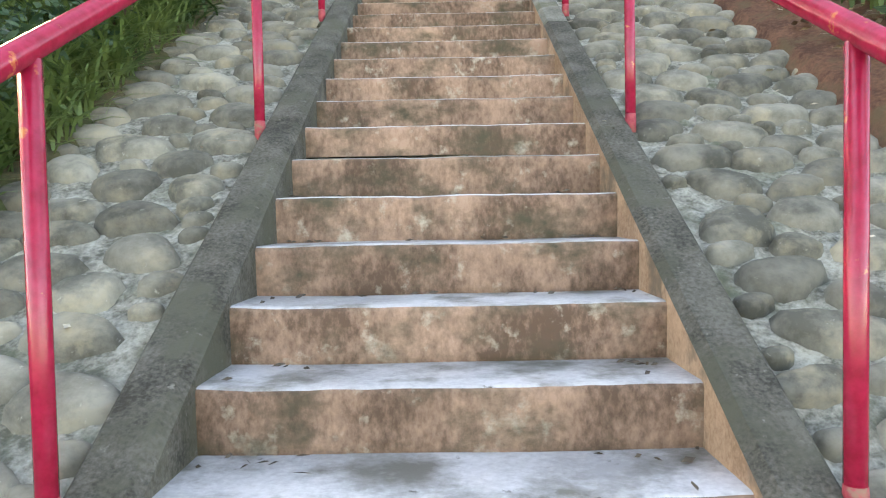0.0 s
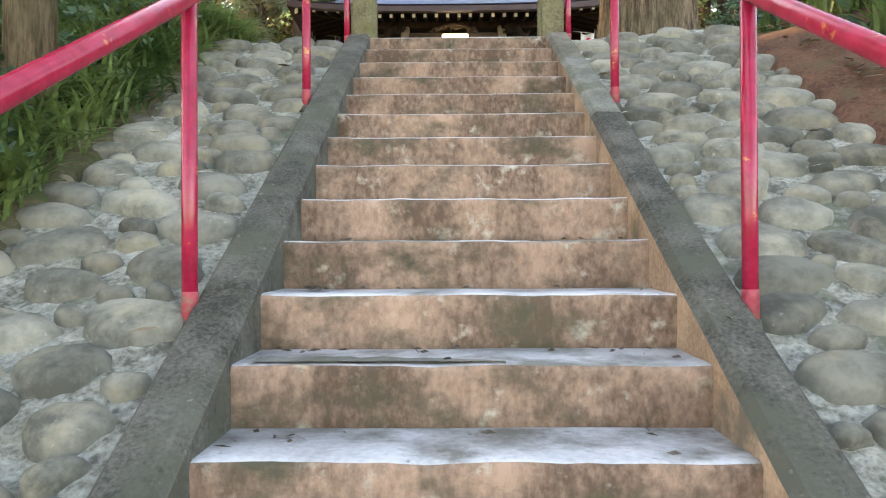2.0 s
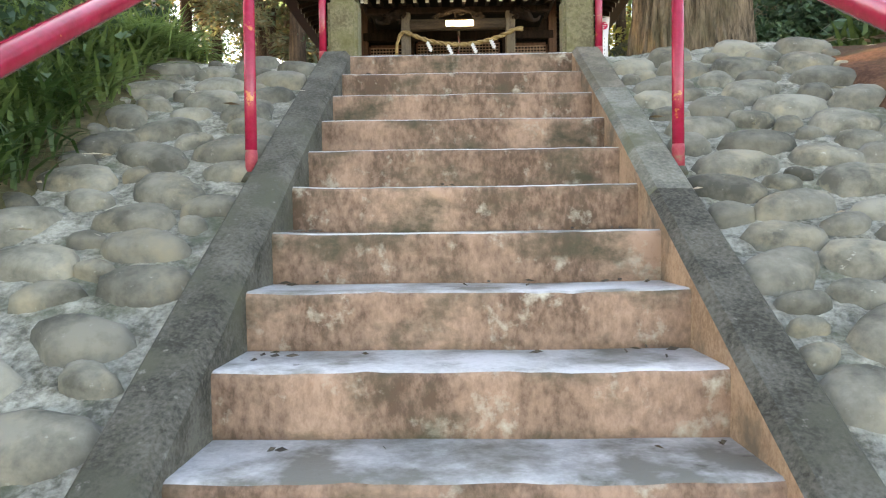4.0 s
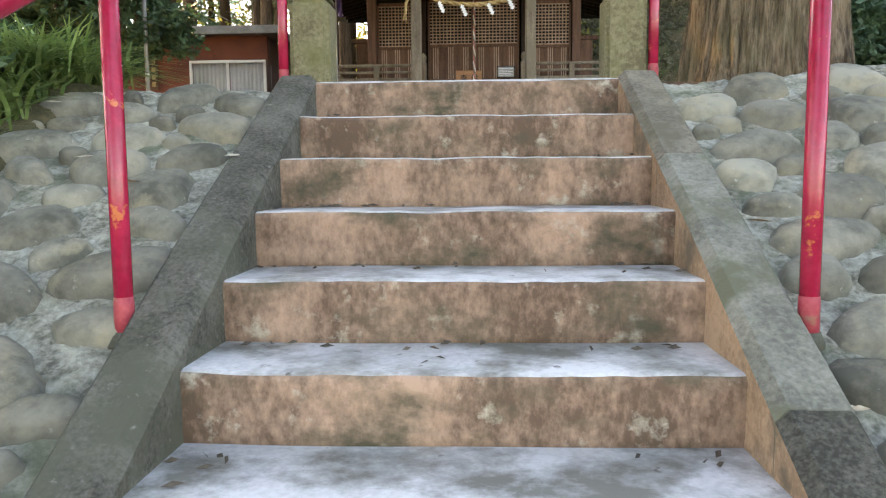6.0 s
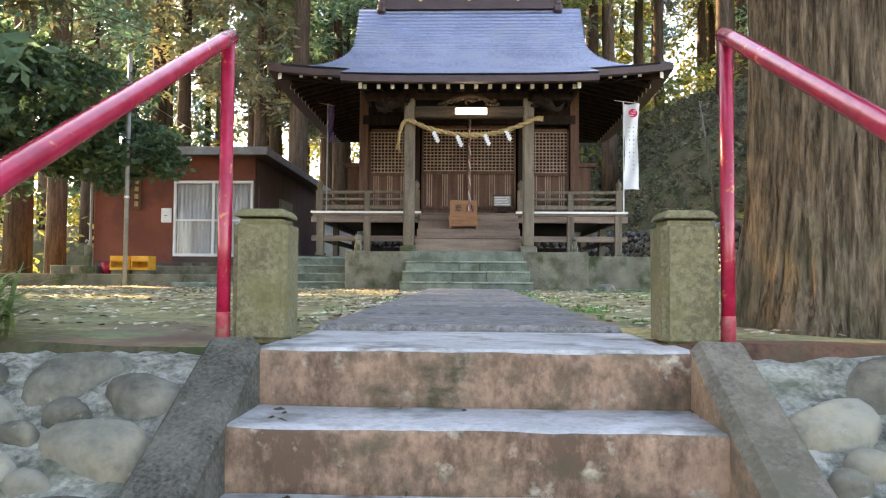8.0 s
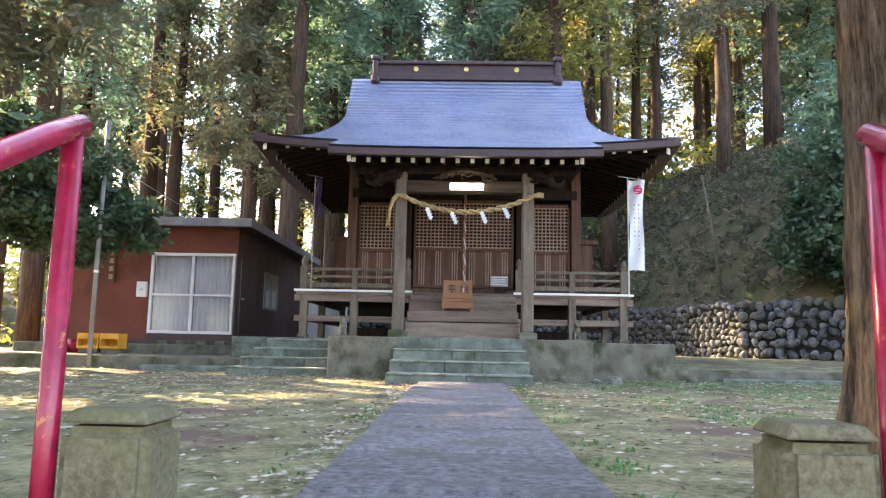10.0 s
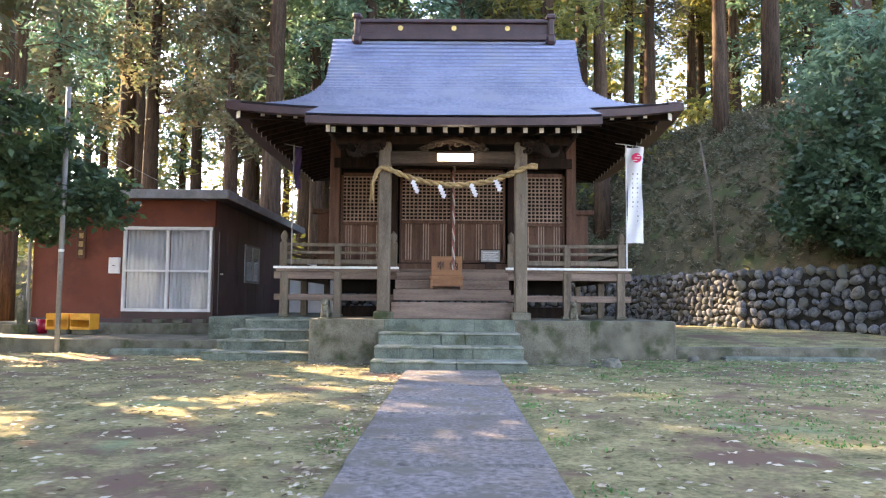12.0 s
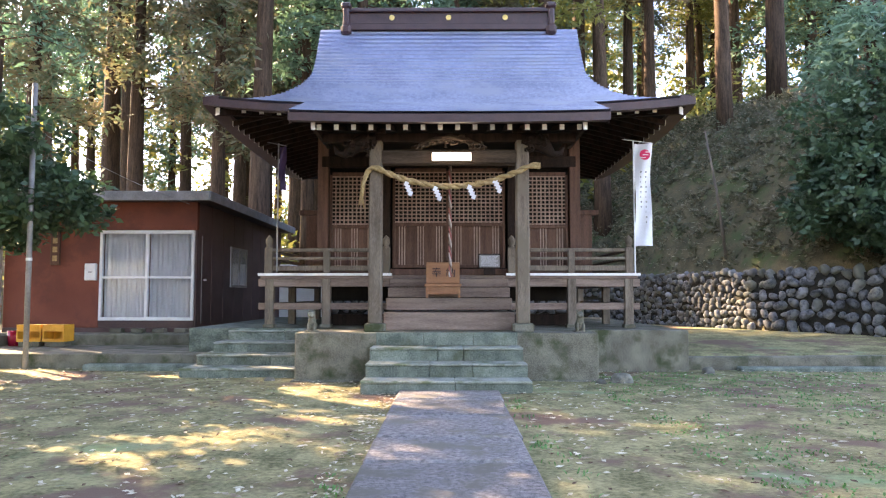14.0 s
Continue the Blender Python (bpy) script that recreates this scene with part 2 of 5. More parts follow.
def box(x0, x1, y0, y1, z0, z1, bevel=0.008, bm=None):
    bm = bm or bmesh.new()
    r = bmesh.ops.create_cube(bm, size=1.0)
    vs = r["verts"]
    for v in vs:
        v.co = ((x0 + x1) / 2 + v.co.x * (x1 - x0), (y0 + y1) / 2 + v.co.y * (y1 - y0), (z0 + z1) / 2 + v.co.z * (z1 - z0))
    if bevel:
        es = list({e for v in vs for e in v.link_edges})
        bmesh.ops.bevel(bm, geom=es, offset=min(bevel, 0.3 * min(abs(x1 - x0), abs(y1 - y0), abs(z1 - z0))), segments=1, affect="EDGES")
    return bm


def tube(points, radii, seg=10, bm=None, caps=True):
    """A round bar along points; radii one number or one for each point."""
    bm = bm or bmesh.new()
    pts = [Vector(p) for p in points]
    rr = radii if isinstance(radii, (list, tuple)) else [radii] * len(pts)
    rings = []
    for i, p in enumerate(pts):
        d = (pts[min(i + 1, len(pts) - 1)] - pts[max(i - 1, 0)]).normalized()
        a = d.orthogonal().normalized() if abs(d.z) < 0.95 else Vector((1, 0, 0))
        a = (a - d * a.dot(d)).normalized()
        if abs(d.z) < 0.95:
            a = Vector((0, 0, 1)).cross(d).normalized()
        b = d.cross(a)
        rings.append([bm.verts.new(p + (a * math.cos(k * math.tau / seg) + b * math.sin(k * math.tau / seg)) * rr[i]) for k in range(seg)])
    for i in range(len(rings) - 1):
        for k in range(seg):
            bm.faces.new((rings[i][k], rings[i][(k + 1) % seg], rings[i + 1][(k + 1) % seg], rings[i + 1][k]))
    if caps:
        bm.faces.new(rings[0][::-1])
        bm.faces.new(rings[-1])
    return bm


def solid(name, dims, material, label, category, parent=None, bevel=0.01, kind="", group=""):
    ob = link_bm(name, box(*dims, bevel=bevel), material)
    if parent:
        ob.parent = parent
        return ob
    return tagged(ob, label, category, group, kind)


# ---- plan ----
TREAD_D, RISE, HALF = 0.323, 0.18, 0.683
SLOPE = RISE / TREAD_D
STEPS = 24


WALL_LINE = ((-6.0, 24.4), (5.3, 24.0), (7.6, 18.8), (10.8, 14.0), (14.5, 8.0))


def wall_x(y):
    """Where the cobble wall stands at a given depth."""
    for (ax, ay), (bx, by) in zip(WALL_LINE[1:], WALL_LINE[2:]):
        if y >= by:
            break
    return ax + (bx - ax) * (y - ay) / (by - ay)


def hill(x, y):
    """Rise of the wooded bank beyond the cobble wall."""
    d = (x - wall_x(y)) * 0.86 - 0.6
    d = max(d, (y - (25.0 if x > -4.8 else 28.65)) * 0.5)
    if d <= -0.32:
        return None
    if d <= 0:
        return 1.70
    return 1.70 + 9.0 * (1 - math.exp(-d / 4.6)) * (1.0 if x > 2 else 0.25)


def ground_z(x, y):
    h = hill(x, y)
    if y < 0.02:
        z = max(SLOPE * y, -SLOPE * 7.6)
        if abs(x) < 1.75 + (0.15 if x > 0 else 0):
            return z - 0.45
        side = abs(x) - 1.75
        return z + min(0.35, side * 0.35) * min(1, -y / 0.6)
    if h is not None and y > 8:
        return h
    if y > 13.3 and x > 4.2:
        return 0.24 + 0.2 * min(1, (y - 13.3) / 3.5)
    if y > 13.3 and x < -4.3:
        return 0.24
    n = noise.noise((x * 0.5, y * 0.5, 0)) * 0.02
    return n - 0.02 + 0.004 * max(0, y)


def axis(lo, hi, fine_lo, fine_hi, step):
    a = list(np.arange(fine_lo, fine_hi + 1e-6, step))
    s, v = step, fine_lo
    while v > lo:
        s *= 1.25
        v -= s
        a.insert(0, v)
    s, v = step, fine_hi
    while v < hi:
        s *= 1.25
        v += s
        a.append(v)
    return a


xs, ys = axis(-900, 900, -9, 16, 0.25), axis(-900, 900, -8, 32, 0.25)
gv = [(x, y, ground_z(x, y) + (noise.noise((x * 2, y * 2, 3)) * 0.015)) for y in ys for x in xs]
W = len(xs)
gf = [(j * W + i, j * W + i + 1, (j + 1) * W + i + 1, (j + 1) * W + i) for j in range(len(ys) - 1) for i in range(W - 1)]
ground = raw("ground", gv, gf, GROUND, True)
ground.data.materials.append(EARTH)
ground.data.materials.append(mat("forest_floor", (0.035, 0.035, 0.018), (0.11, 0.09, 0.05), scale=3, fine=25, rough=0.98, bump=0.9, c=(0.05, 0.07, 0.025), c_scale=1.2))
ground.data.polygons.foreach_set("material_index", [2 if gv[f[0]][2] > 0.9 or gv[f[0]][1] > 22 else 1 if (gv[f[0]][1] < 0.3 and gv[f[0]][0] > 0) else 2 if gv[f[0]][1] < 0.1 else 0 for f in gf])
tagged(ground, "mossy earth yard with fallen leaves and bare patches", "ground", kind="structure")

# ---- stairway ----
stairs = thing("stairs", (0, 0, 0), "long concrete stairway stained brown, with worn grey treads", "stairs", kind="structure")


def step_mesh(seed):
    r = random.Random(seed)
    bm = bmesh.new()
    n = 26
    rows = []
    prof = [(0.035, -RISE - 0.02), (0.004, -RISE), (0.0, -0.14), (0.0, -0.05), (-0.002, -0.018), (0.006, -0.005), (0.02, 0.0), (0.16, 0.0), (TREAD_D + 0.03, 0.002)]
    for i in range(n + 1):
        x = -HALF - 0.01 + (2 * HALF + 0.02) * i / n
        chip = 0.006 * noise.noise((x * 5, seed * 3.1, 0)) + 0.004 * noise.noise((x * 17, seed, 2))
        rows.append([bm.verts.new((x, py + (chip if 2 <= k <= 6 else 0), pz + (chip * 0.8 if 3 <= k <= 7 else 0) + 0.006 * noise.noise((x * 2, seed, 7)) * (k > 2))) for k, (py, pz) in enumerate(prof)])
    for i in range(n):
        for k in range(len(prof) - 1):
            f = bm.faces.new((rows[i][k], rows[i + 1][k], rows[i + 1][k + 1], rows[i][k + 1]))
            f.material_index = 1 if k >= 5 else 0
    me = bpy.data.meshes.new("step")
    bm.normal_update()
    bm.to_mesh(me)
    bm.free()
    me.materials.append(RISER)
    me.materials.append(TREAD)
    me.polygons.foreach_set("use_smooth", [True] * len(me.polygons))
    return me


step_meshes = [step_mesh(s) for s in range(6)]
for i in range(1, STEPS):
    s = new("step", step_meshes[(i * 5 + i // 3) % 6])
    s.location = (0, -TREAD_D * i, -RISE * i - 0.012)
    s.parent = stairs
s = new("step", step_meshes[0])
s.location, s.parent = (0, 0, -0.012), stairs
bm = bmesh.new()
rim = [(-0.62 + 0.72 * k / 24, 0.012 + (0.10 + 0.05 * noise.noise((k * 0.45, 3, 1)) + 0.02 * noise.noise((k * 1.7, 5, 1))) * (1 - (k / 24) ** 3)) for k in range(25)]
lo = [bm.verts.new((x, -TREAD_D * 11 + 0.012 + 0.004 * noise.noise((x * 30, 0, 0)), -RISE * 11 - 0.004)) for x, q in rim]
hi = [bm.verts.new((x, -TREAD_D * 11 + q, -RISE * 11 - 0.004 + 0.003 * noise.noise((x * 20, 1, 0)))) for x, q in rim]
dn = [bm.verts.new((v.co.x, v.co.y + 0.004, v.co.z - 0.02)) for v in hi]
for k in range(24):
    bm.faces.new((lo[k], lo[k + 1], hi[k + 1], hi[k]))
    bm.faces.new((hi[k], hi[k + 1], dn[k + 1], dn[k]))
part("broken_edge", bm, CURB_PALE, stairs, "dark rough patch where the tread's skin has broken away")
landing = part("landing", box(-HALF + 0.02, HALF - 0.03, 0.02, 0.80, -0.2, -0.008, 0.006), TREAD, stairs, "pale grey concrete landing slab at the head of the stairs")


def stringer(side, y0, y1, material, parent, name="curb"):
    """A length of sloping kerb beside the steps, from y0 up to y1."""
    bm = bmesh.new()
    n = max(2, int((y1 - y0) / 0.12))
    rows = []
    for i in range(n + 1):
        y = y0 + (y1 - y0) * i / n
        z = SLOPE * y + 0.012 + 0.038 * min(1, max(0, -y) / 1.2)
        w = 0.005 * noise.noise((y * 3, side * 9.0, 0))
        xi, xo = HALF - 0.012, HALF + 0.16
        pr = [(xi, z - 0.45), (xi + 0.004, z - 0.03 + w), (xi + 0.034, z + w), (xo - 0.012, z - 0.002 - w), (xo, z - 0.014), (xo, z - 0.45)]
        rows.append([bm.verts.new((side * x, y, zz)) for x, zz in pr])
    for i in range(n):
        for k in range(5):
            q = (rows[i][k], rows[i][k + 1], rows[i + 1][k + 1], rows[i + 1][k])
            f = bm.faces.new(q if side > 0 else q[::-1])
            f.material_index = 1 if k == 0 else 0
    bm.faces.new(rows[0][::side])
    bm.faces.new(rows[-1][::-side])
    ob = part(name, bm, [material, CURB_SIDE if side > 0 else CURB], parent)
    return ob


curbs = []
for side in (-1, 1):
    cb = thing("stair_curb", (0, 0, 0), "dark weathered concrete kerb sloping beside the steps" if side < 0 else "dark concrete kerb with a pale patched stretch beside the steps", "curb", "stair kerbs", "structure")
    curbs.append(cb)
    stringer(side, -7.6, -1.78 if side > 0 else -3.3, CURB, cb)
    if side > 0:
        stringer(side, -1.776, -0.72, CURB_PALE, cb)
        stringer(side, -0.716, 0.02, CURB_WORN, cb)
    else:
        stringer(side, -3.296, 0.02, CURB, cb)

# ---- stone-paved banks ----
LEFT_OUT, RIGHT_OUT = -1.84, 2.1


def bank(side, outer, name):
    a, b = (outer, -HALF - 0.17) if side < 0 else (HALF + 0.17, outer)
    nx, ny = 44, 260
    v, f = [], []
    for j in range(ny + 1):
        y = -7.6 + 7.72 * j / ny
        for i in range(nx + 1):
            x = a + (b - a) * i / nx
            z = SLOPE * min(y, 0) - 0.045 + 0.02 * noise.noise((x * 5, y * 5, side)) + 0.012 * noise.noise((x * 19, y * 19, 4)) + 0.007 * noise.noise((x * 43, y * 43, 8))
            if side > 0:
                z += 0.10 * max(0, (x - 1.1)) * min(1, max(0, (y + 3) / 3))
            v.append((x, y, z))
    for j in range(ny):
        for i in range(nx):
            q = j * (nx + 1) + i
            f.append((q, q + 1, q + nx + 2, q + nx + 1))
    ob = raw(name, v, f, MORTAR, True)
    return tagged(ob, "sloping bank of rounded river stones set in pale mortar", "stone bank", "stone banks", "structure")


def cobble_mesh(seed):
    r = random.Random(seed)
    seg, rings = 14, 4
    el = [1 + 0.14 * math.sin(2 * k * math.tau / seg + seed) + 0.09 * math.sin(3 * k * math.tau / seg + seed * 2.3) + r.uniform(-0.05, 0.05) for k in range(seg)]
    v, f = [(0, 0, 1.0)], []
    for q in range(1, rings + 1):
        a = q / rings
        rad, h = math.sin(a * 1.75) / math.sin(1.57) if a < 0.9 else 1.0, math.cos(a * 1.75) if a < 0.9 else -0.6
        rad = a ** 0.75 if a < 1 else 1.02
        h = (1 - a ** 3.2) if a < 1 else -0.7
        for k in range(seg):
            v.append((rad * el[k] * math.cos(k * math.tau / seg), rad * el[k] * math.sin(k * math.tau / seg), h + 0.07 * noise.noise((k * 0.9, a * 3, seed))))
    for k in range(seg):
        f.append((0, 1 + k, 1 + (k + 1) % seg))
    for q in range(rings - 1):
        for k in range(seg):
            f.append((1 + q * seg + k, 1 + (q + 1) * seg + k, 1 + (q + 1) * seg + (k + 1) % seg, 1 + q * seg + (k + 1) % seg))
    me = bpy.data.meshes.new("cobble")
    me.from_pydata(v, [], f)
    me.materials.append(STONE)
    me.polygons.foreach_set("use_smooth", [True] * len(me.polygons))
    me.update()
    return me


cobbles = [cobble_mesh(s) for s in range(10)]


def fill_stones(x0, x1, y0, y1, r0, r1, seed, tries=5000, gap=0.78):
    """Loose packing of ellipses in a strip."""
    r = random.Random(seed)
    got = []
    for t in range(tries):
        big = r0 + (r1 - r0) * (1 - t / tries) ** 1.2 * r.uniform(0.75, 1.0)
        x, y = r.uniform(x0 + big * 0.75, x1 - big * 0.75), r.uniform(y0, y1)
        if all(((x - a) / ((big + c) * 1.12)) ** 2 + ((y - b) / ((big + c) * 0.72)) ** 2 > gap for a, b, c in got):
            got.append((x, y, big))
    return got


# ---- handrails ----
def handrail(side):
    rail = thing("handrail", (side * 0.8, -3.4, SLOPE * -3.4), "red-painted steel pipe handrail with chipped paint on posts", "handrail", "stair handrails")
    posts = [0.3, -1.475, -3.355, -5.24, -7.1]
    off = Vector((side * 0.8, -3.4, SLOPE * -3.4))
    for k, y in enumerate(posts):
        x = side * (0.895, 0.872, 0.86, 0.855, 0.855)[k]
        zb = SLOPE * min(y, 0) - (0.02 if k == 0 else 0.035)
        bm = tube([(x, y, zb - 0.05), (x, y, zb + 0.35), (x, y, 0.54 * (y - 0.3) + 1.07)], 0.0245, 14)
        for v in bm.verts:
            v.co -= off
        part("post", bm, RED, rail, "", True)
        bm = tube([(x, y, zb - 0.03), (x, y, zb + 0.09), (x, y, zb + 0.11)], [0.0262, 0.0258, 0.0247], 14)
        for v in bm.verts:
            v.co -= off
        part("faded_sleeve", bm, RED_FADED, rail, "paint faded to rusty pink at the post's foot", True)
        bm = tube([(x, y, zb - 0.02), (x, y, zb + 0.02)], [0.045, 0.029], 14)
        for v in bm.verts:
            v.co -= off
        part("post_foot", bm, CURB, rail, "rusted post foot set in mortar", True)
    top = lambda y: 0.54 * (y - 0.3) + 1.09
    pts = [(side * 0.895, 0.325, top(0.325) - 0.008), (side * 0.893, 0.2, top(0.2)), (side * 0.872, -1.475, top(-1.475)), (side * 0.86, -3.355, top(-3.355)), (side * 0.855, -7.3, top(-7.3))]
    bm = tube(pts, 0.0285, 16)
    for v in bm.verts:
        v.co -= off
    part("top_rail", bm, RED, rail, "", True)


handrail(-1)
handrail(1)


def gate_pillar(side):
    p = thing("stone_pillar", (side * 0.762, 0.375, -0.02), "short square mossy stone pillar with a bevelled top", "pillar", "gate pillars")
    bm = bmesh.new()
    bmesh.ops.create_cube(bm, size=1)
    for v in bm.verts:
        v.co = (v.co.x * 0.198, v.co.y * 0.2, (v.co.z + 0.5) * 0.445)
    bmesh.ops.bevel(bm, geom=list(bm.edges), offset=0.022, segments=3, affect="EDGES")
    part("shaft", bm, MOSSY, p)
    bm = bmesh.new()
    bmesh.ops.create_cube(bm, size=1)
    for v in bm.verts:
        k = 0.8 if v.co.z > 0 else 1.0
        v.co = (v.co.x * 0.195 * k, v.co.y * 0.197 * k, 0.452 + (v.co.z + 0.5) * 0.03)
    bmesh.ops.bevel(bm, geom=list(bm.edges), offset=0.006, segments=1, affect="EDGES")
    part("cap", bm, MOSSY, p)


gate_pillar(-1)
gate_pillar(1)

# ---- path ----
path = thing("path", (0, 0, 0), "straight path of dark aggregate concrete slabs", "path", kind="structure")
y = 0.81
k = 0
while y < 9.95:
    ln = (0.95, 1.15, 1.1, 0.8, 1.2)[k % 5]
    e = min(y + ln, 10.0)
    bm = box(-0.665 + rnd.uniform(-0.01, 0.01), 0.645 + rnd.uniform(-0.01, 0.01), y, e - 0.022, -0.12, 0.015 + 0.006 * y, 0.02)
    part("slab", bm, PATH_M, path)
    y = e
    k += 1

# ---- shrine base ----
CX = -0.04
base = thing("shrine_base", (CX, 11.3, 0), "weathered concrete plinth with broad mossy stone steps in front", "plinth", kind="structure")


# worn step tops, paler still: light from above is put into the colour
LIT_TOP = mat("lit_worn_step_top", (0.17, 0.185, 0.155), (0.34, 0.35, 0.3), scale=4, fine=70, rough=0.85, bump=0.3, c=(0.12, 0.14, 0.08), c_scale=2.5)


def bpart(name, dims, material, label="", bevel=0.015):
    bm = box(*dims, bevel=bevel)
    for v in bm.verts:
        v.co -= Vector((CX, 11.3, 0))
    return part(name, bm, material, base, label)


bpart("plinth_block", (CX - 2.27, CX + 2.27, 11.33, 13.2, -0.1, 0.745), BLOCKC)
bpart("plinth_block", (2.235, 4.02, 12.7, 20.0, -0.1, 0.72), BLOCKC, "mossy green concrete side block")
bpart("plinth_block", (-4.65, CX - 2.275, 13.45, 20.0, -0.1, 0.72), GREENSTONE)
bpart("plinth_block", (CX - 2.27, 2.23, 13.205, 20.0, -0.1, 0.735), BLOCKC)
bpart("footing_ledge", (CX - 2.32, CX + 2.34, 11.27, 11.6, -0.1, 0.05), BLOCKC)
for k in range(3):
    w = 1.13 - 0.015 * k
    cuts = [-w, -w * 0.3 + 0.1 * k, w * (0.42 - 0.1 * k), w] if k else [-w, w * 0.1, w]
    for a, b in zip(cuts, cuts[1:]):
        bpart("stone_step", (CX + a + 0.002, CX + b - 0.002, 9.98 + 0.44 * k, 11.33, 0.186 * k - 0.05, 0.186 * (k + 1) - 0.03), GREENSTONE)
        bpart("step_nosing", (CX + a + 0.002, CX + b - 0.002, 9.965 + 0.44 * k, 11.325, 0.186 * (k + 1) - 0.029, 0.186 * (k + 1)), LIT_TOP, bevel=0.01)
for a, b in ((-1.05, -0.35), (-0.346, 0.4), (0.404, 1.06)):
    bpart("stone_step", (CX + a, CX + b, 11.318, 11.36, 0.56, 0.75), GREENSTONE, bevel=0.006)
for k in range(4):
    for a, b in (((-4.2 - 0.0 + 0.1 * k, -3.42), (-3.416, CX - 2.28)) if k % 2 == 0 else ((-4.2 + 0.1 * k, -2.9), (-2.896, CX - 2.28))):
        bpart("stone_step", (a, b, 11.75 + 0.52 * k, 13.45 + 0.1 * k, 0.17 * k - 0.05, 0.172 * (k + 1) - 0.03), GREENSTONE)
        bpart("step_nosing", (a, b, 11.735 + 0.52 * k, 13.44 + 0.1 * k, 0.172 * (k + 1) - 0.029, 0.172 * (k + 1)), LIT_TOP, bevel=0.01)

# ---- shrine hall ----
YW, YV, YP = 14.1, 13.43, 11.82
HW = 2.39
shrine = thing("shrine_hall", (0, YW, 0.74), "dark wooden shrine hall with lattice doors and bluish metal roof", "shrine")
SO = Vector((0, YW, 0.74))


def sp(name, bm, material, label="", smooth=False, parent=None):
    for v in bm.verts:
        v.co -= SO
    return part(name, bm, material, parent or shrine, label, smooth)


def sbox(name, dims, material, label="", bevel=0.008, parent=None):
    return sp(name, box(*dims, bevel=bevel), material, label, False, parent)


RY, RZ, EY, CR = 16.3, 7.22, 12.35, 4.1


def roof_pt(u, s):
    """A point of the front slope: u across, s from the ridge (0) down to the eave (1) and on to the porch edge."""
    s1 = min(s, 1.0)
    drop = 2.78 * (0.3 * s1 + 0.7 * (1 - (1 - s1) ** 2)) + max(0, s - 1) * 1.42
    w = 2.85 - 0.25 * min(s1, 0.35) + (CR - 2.7625) * max(0.0, (s1 - 0.35) / 0.65) ** 1.55
    x = u * w
    lift = 0.17 * abs(u) ** 3 * s1 ** 3 if s <= 1 else 0
    return Vector((x, RY - (RY - EY) * s, RZ - drop + lift))


def slope_mesh(us, ss, sidefn, lip=0.05):
    bm = bmesh.new()
    rows = []
    for k in range(len(ss) - 1):
        rows.append([bm.verts.new(sidefn(u, ss[k])) for u in us])
        rows.append([bm.verts.new(sidefn(u, ss[k + 1]) + Vector((0, 0, lip))) for u in us])
    for a, b in zip(rows, rows[1:]):
        for i in range(len(us) - 1):
            bm.faces.new((a[i], b[i], b[i + 1], a[i + 1]))
    bmesh.ops.recalc_face_normals(bm, faces=bm.faces)
    return bm


NC = 33
ss = [i / NC for i in range(NC + 1)]
us = [i / 16 - 1 for i in range(33)]
sp("roof_slope", slope_mesh(us, ss, roof_pt), ROOF)
sp("roof_slope", slope_mesh(us, ss, lambda u, s: Vector((roof_pt(u, s).x, 2 * RY - roof_pt(u, s).y, roof_pt(u, s).z))), ROOF)
PH = 2.37


def porch_pt(u, s):
    p = roof_pt(0, s)
    return Vector((u * PH, p.y, p.z + 0.03 + 0.03 * abs(u) ** 3))


sp("porch_roof", slope_mesh(us, [0.86 + 0.5 * i / 20 for i in range(21)], porch_pt), ROOF, "lower porch roof of bluish metal courses")


def side_pt(sgn):
    def f(u, s):
        p = roof_pt(1, s)
        k = (1 - abs(u) ** 3) * 0.17 * s ** 3
        return Vector((sgn * p.x, RY + u * (RY - p.y), p.z - k))
    return f


for sgn in (-1, 1):
    sp("roof_side", slope_mesh(us, [0.35 + 0.65 * i / 28 for i in range(29)], side_pt(sgn)), ROOF)
    bm = bmesh.new()
    pts = [roof_pt(1, s) for s in (0, 0.1, 0.2, 0.3, 0.36)]
    fr = [bm.verts.new((sgn * (p.x - 0.12), p.y, p.z - 0.02)) for p in pts]
    bk = [bm.verts.new((sgn * (p.x - 0.12), 2 * RY - p.y, p.z - 0.02)) for p in pts]
    bm.faces.new(fr + bk[::-1])
    sp("gable", bm, FASCIA)
# ridge
for w, h0, h1, n in ((0.2, 7.15, 7.29, "ridge_base"), (0.15, 7.29, 7.55, "ridge_body"), (0.22, 7.55, 7.61, "ridge_cap"), (0.13, 7.61, 7.67, "ridge_cap")):
    sbox(n, (-2.2, 2.2, RY - w, RY + w, h0, h1), FASCIA)
for sgn in (-1, 1):
    e = sbox("ridge_end", (sgn * 2.26 - 0.07, sgn * 2.26 + 0.07, RY - 0.26, RY + 0.26, 7.23, 7.63), FASCIA, bevel=0.03)
    sbox("ridge_end_scroll", (sgn * 2.26 - 0.11, sgn * 2.26 + 0.11, RY - 0.3, RY + 0.3, 7.03, 7.25), FASCIA, bevel=0.05)
    sbox("ridge_end_cap", (sgn * 2.26 - 0.11, sgn * 2.26 + 0.11, RY - 0.28, RY + 0.28, 7.63, 7.75), FASCIA, bevel=0.03)
for x in (-1.25, 0.0, 1.25):
    bm = tube([(x, RY - 0.155, 7.43), (x, RY - 0.175, 7.43)], 0.06, 16)
    sp("crest", bm, GOLD, "round gilt crest on the ridge")


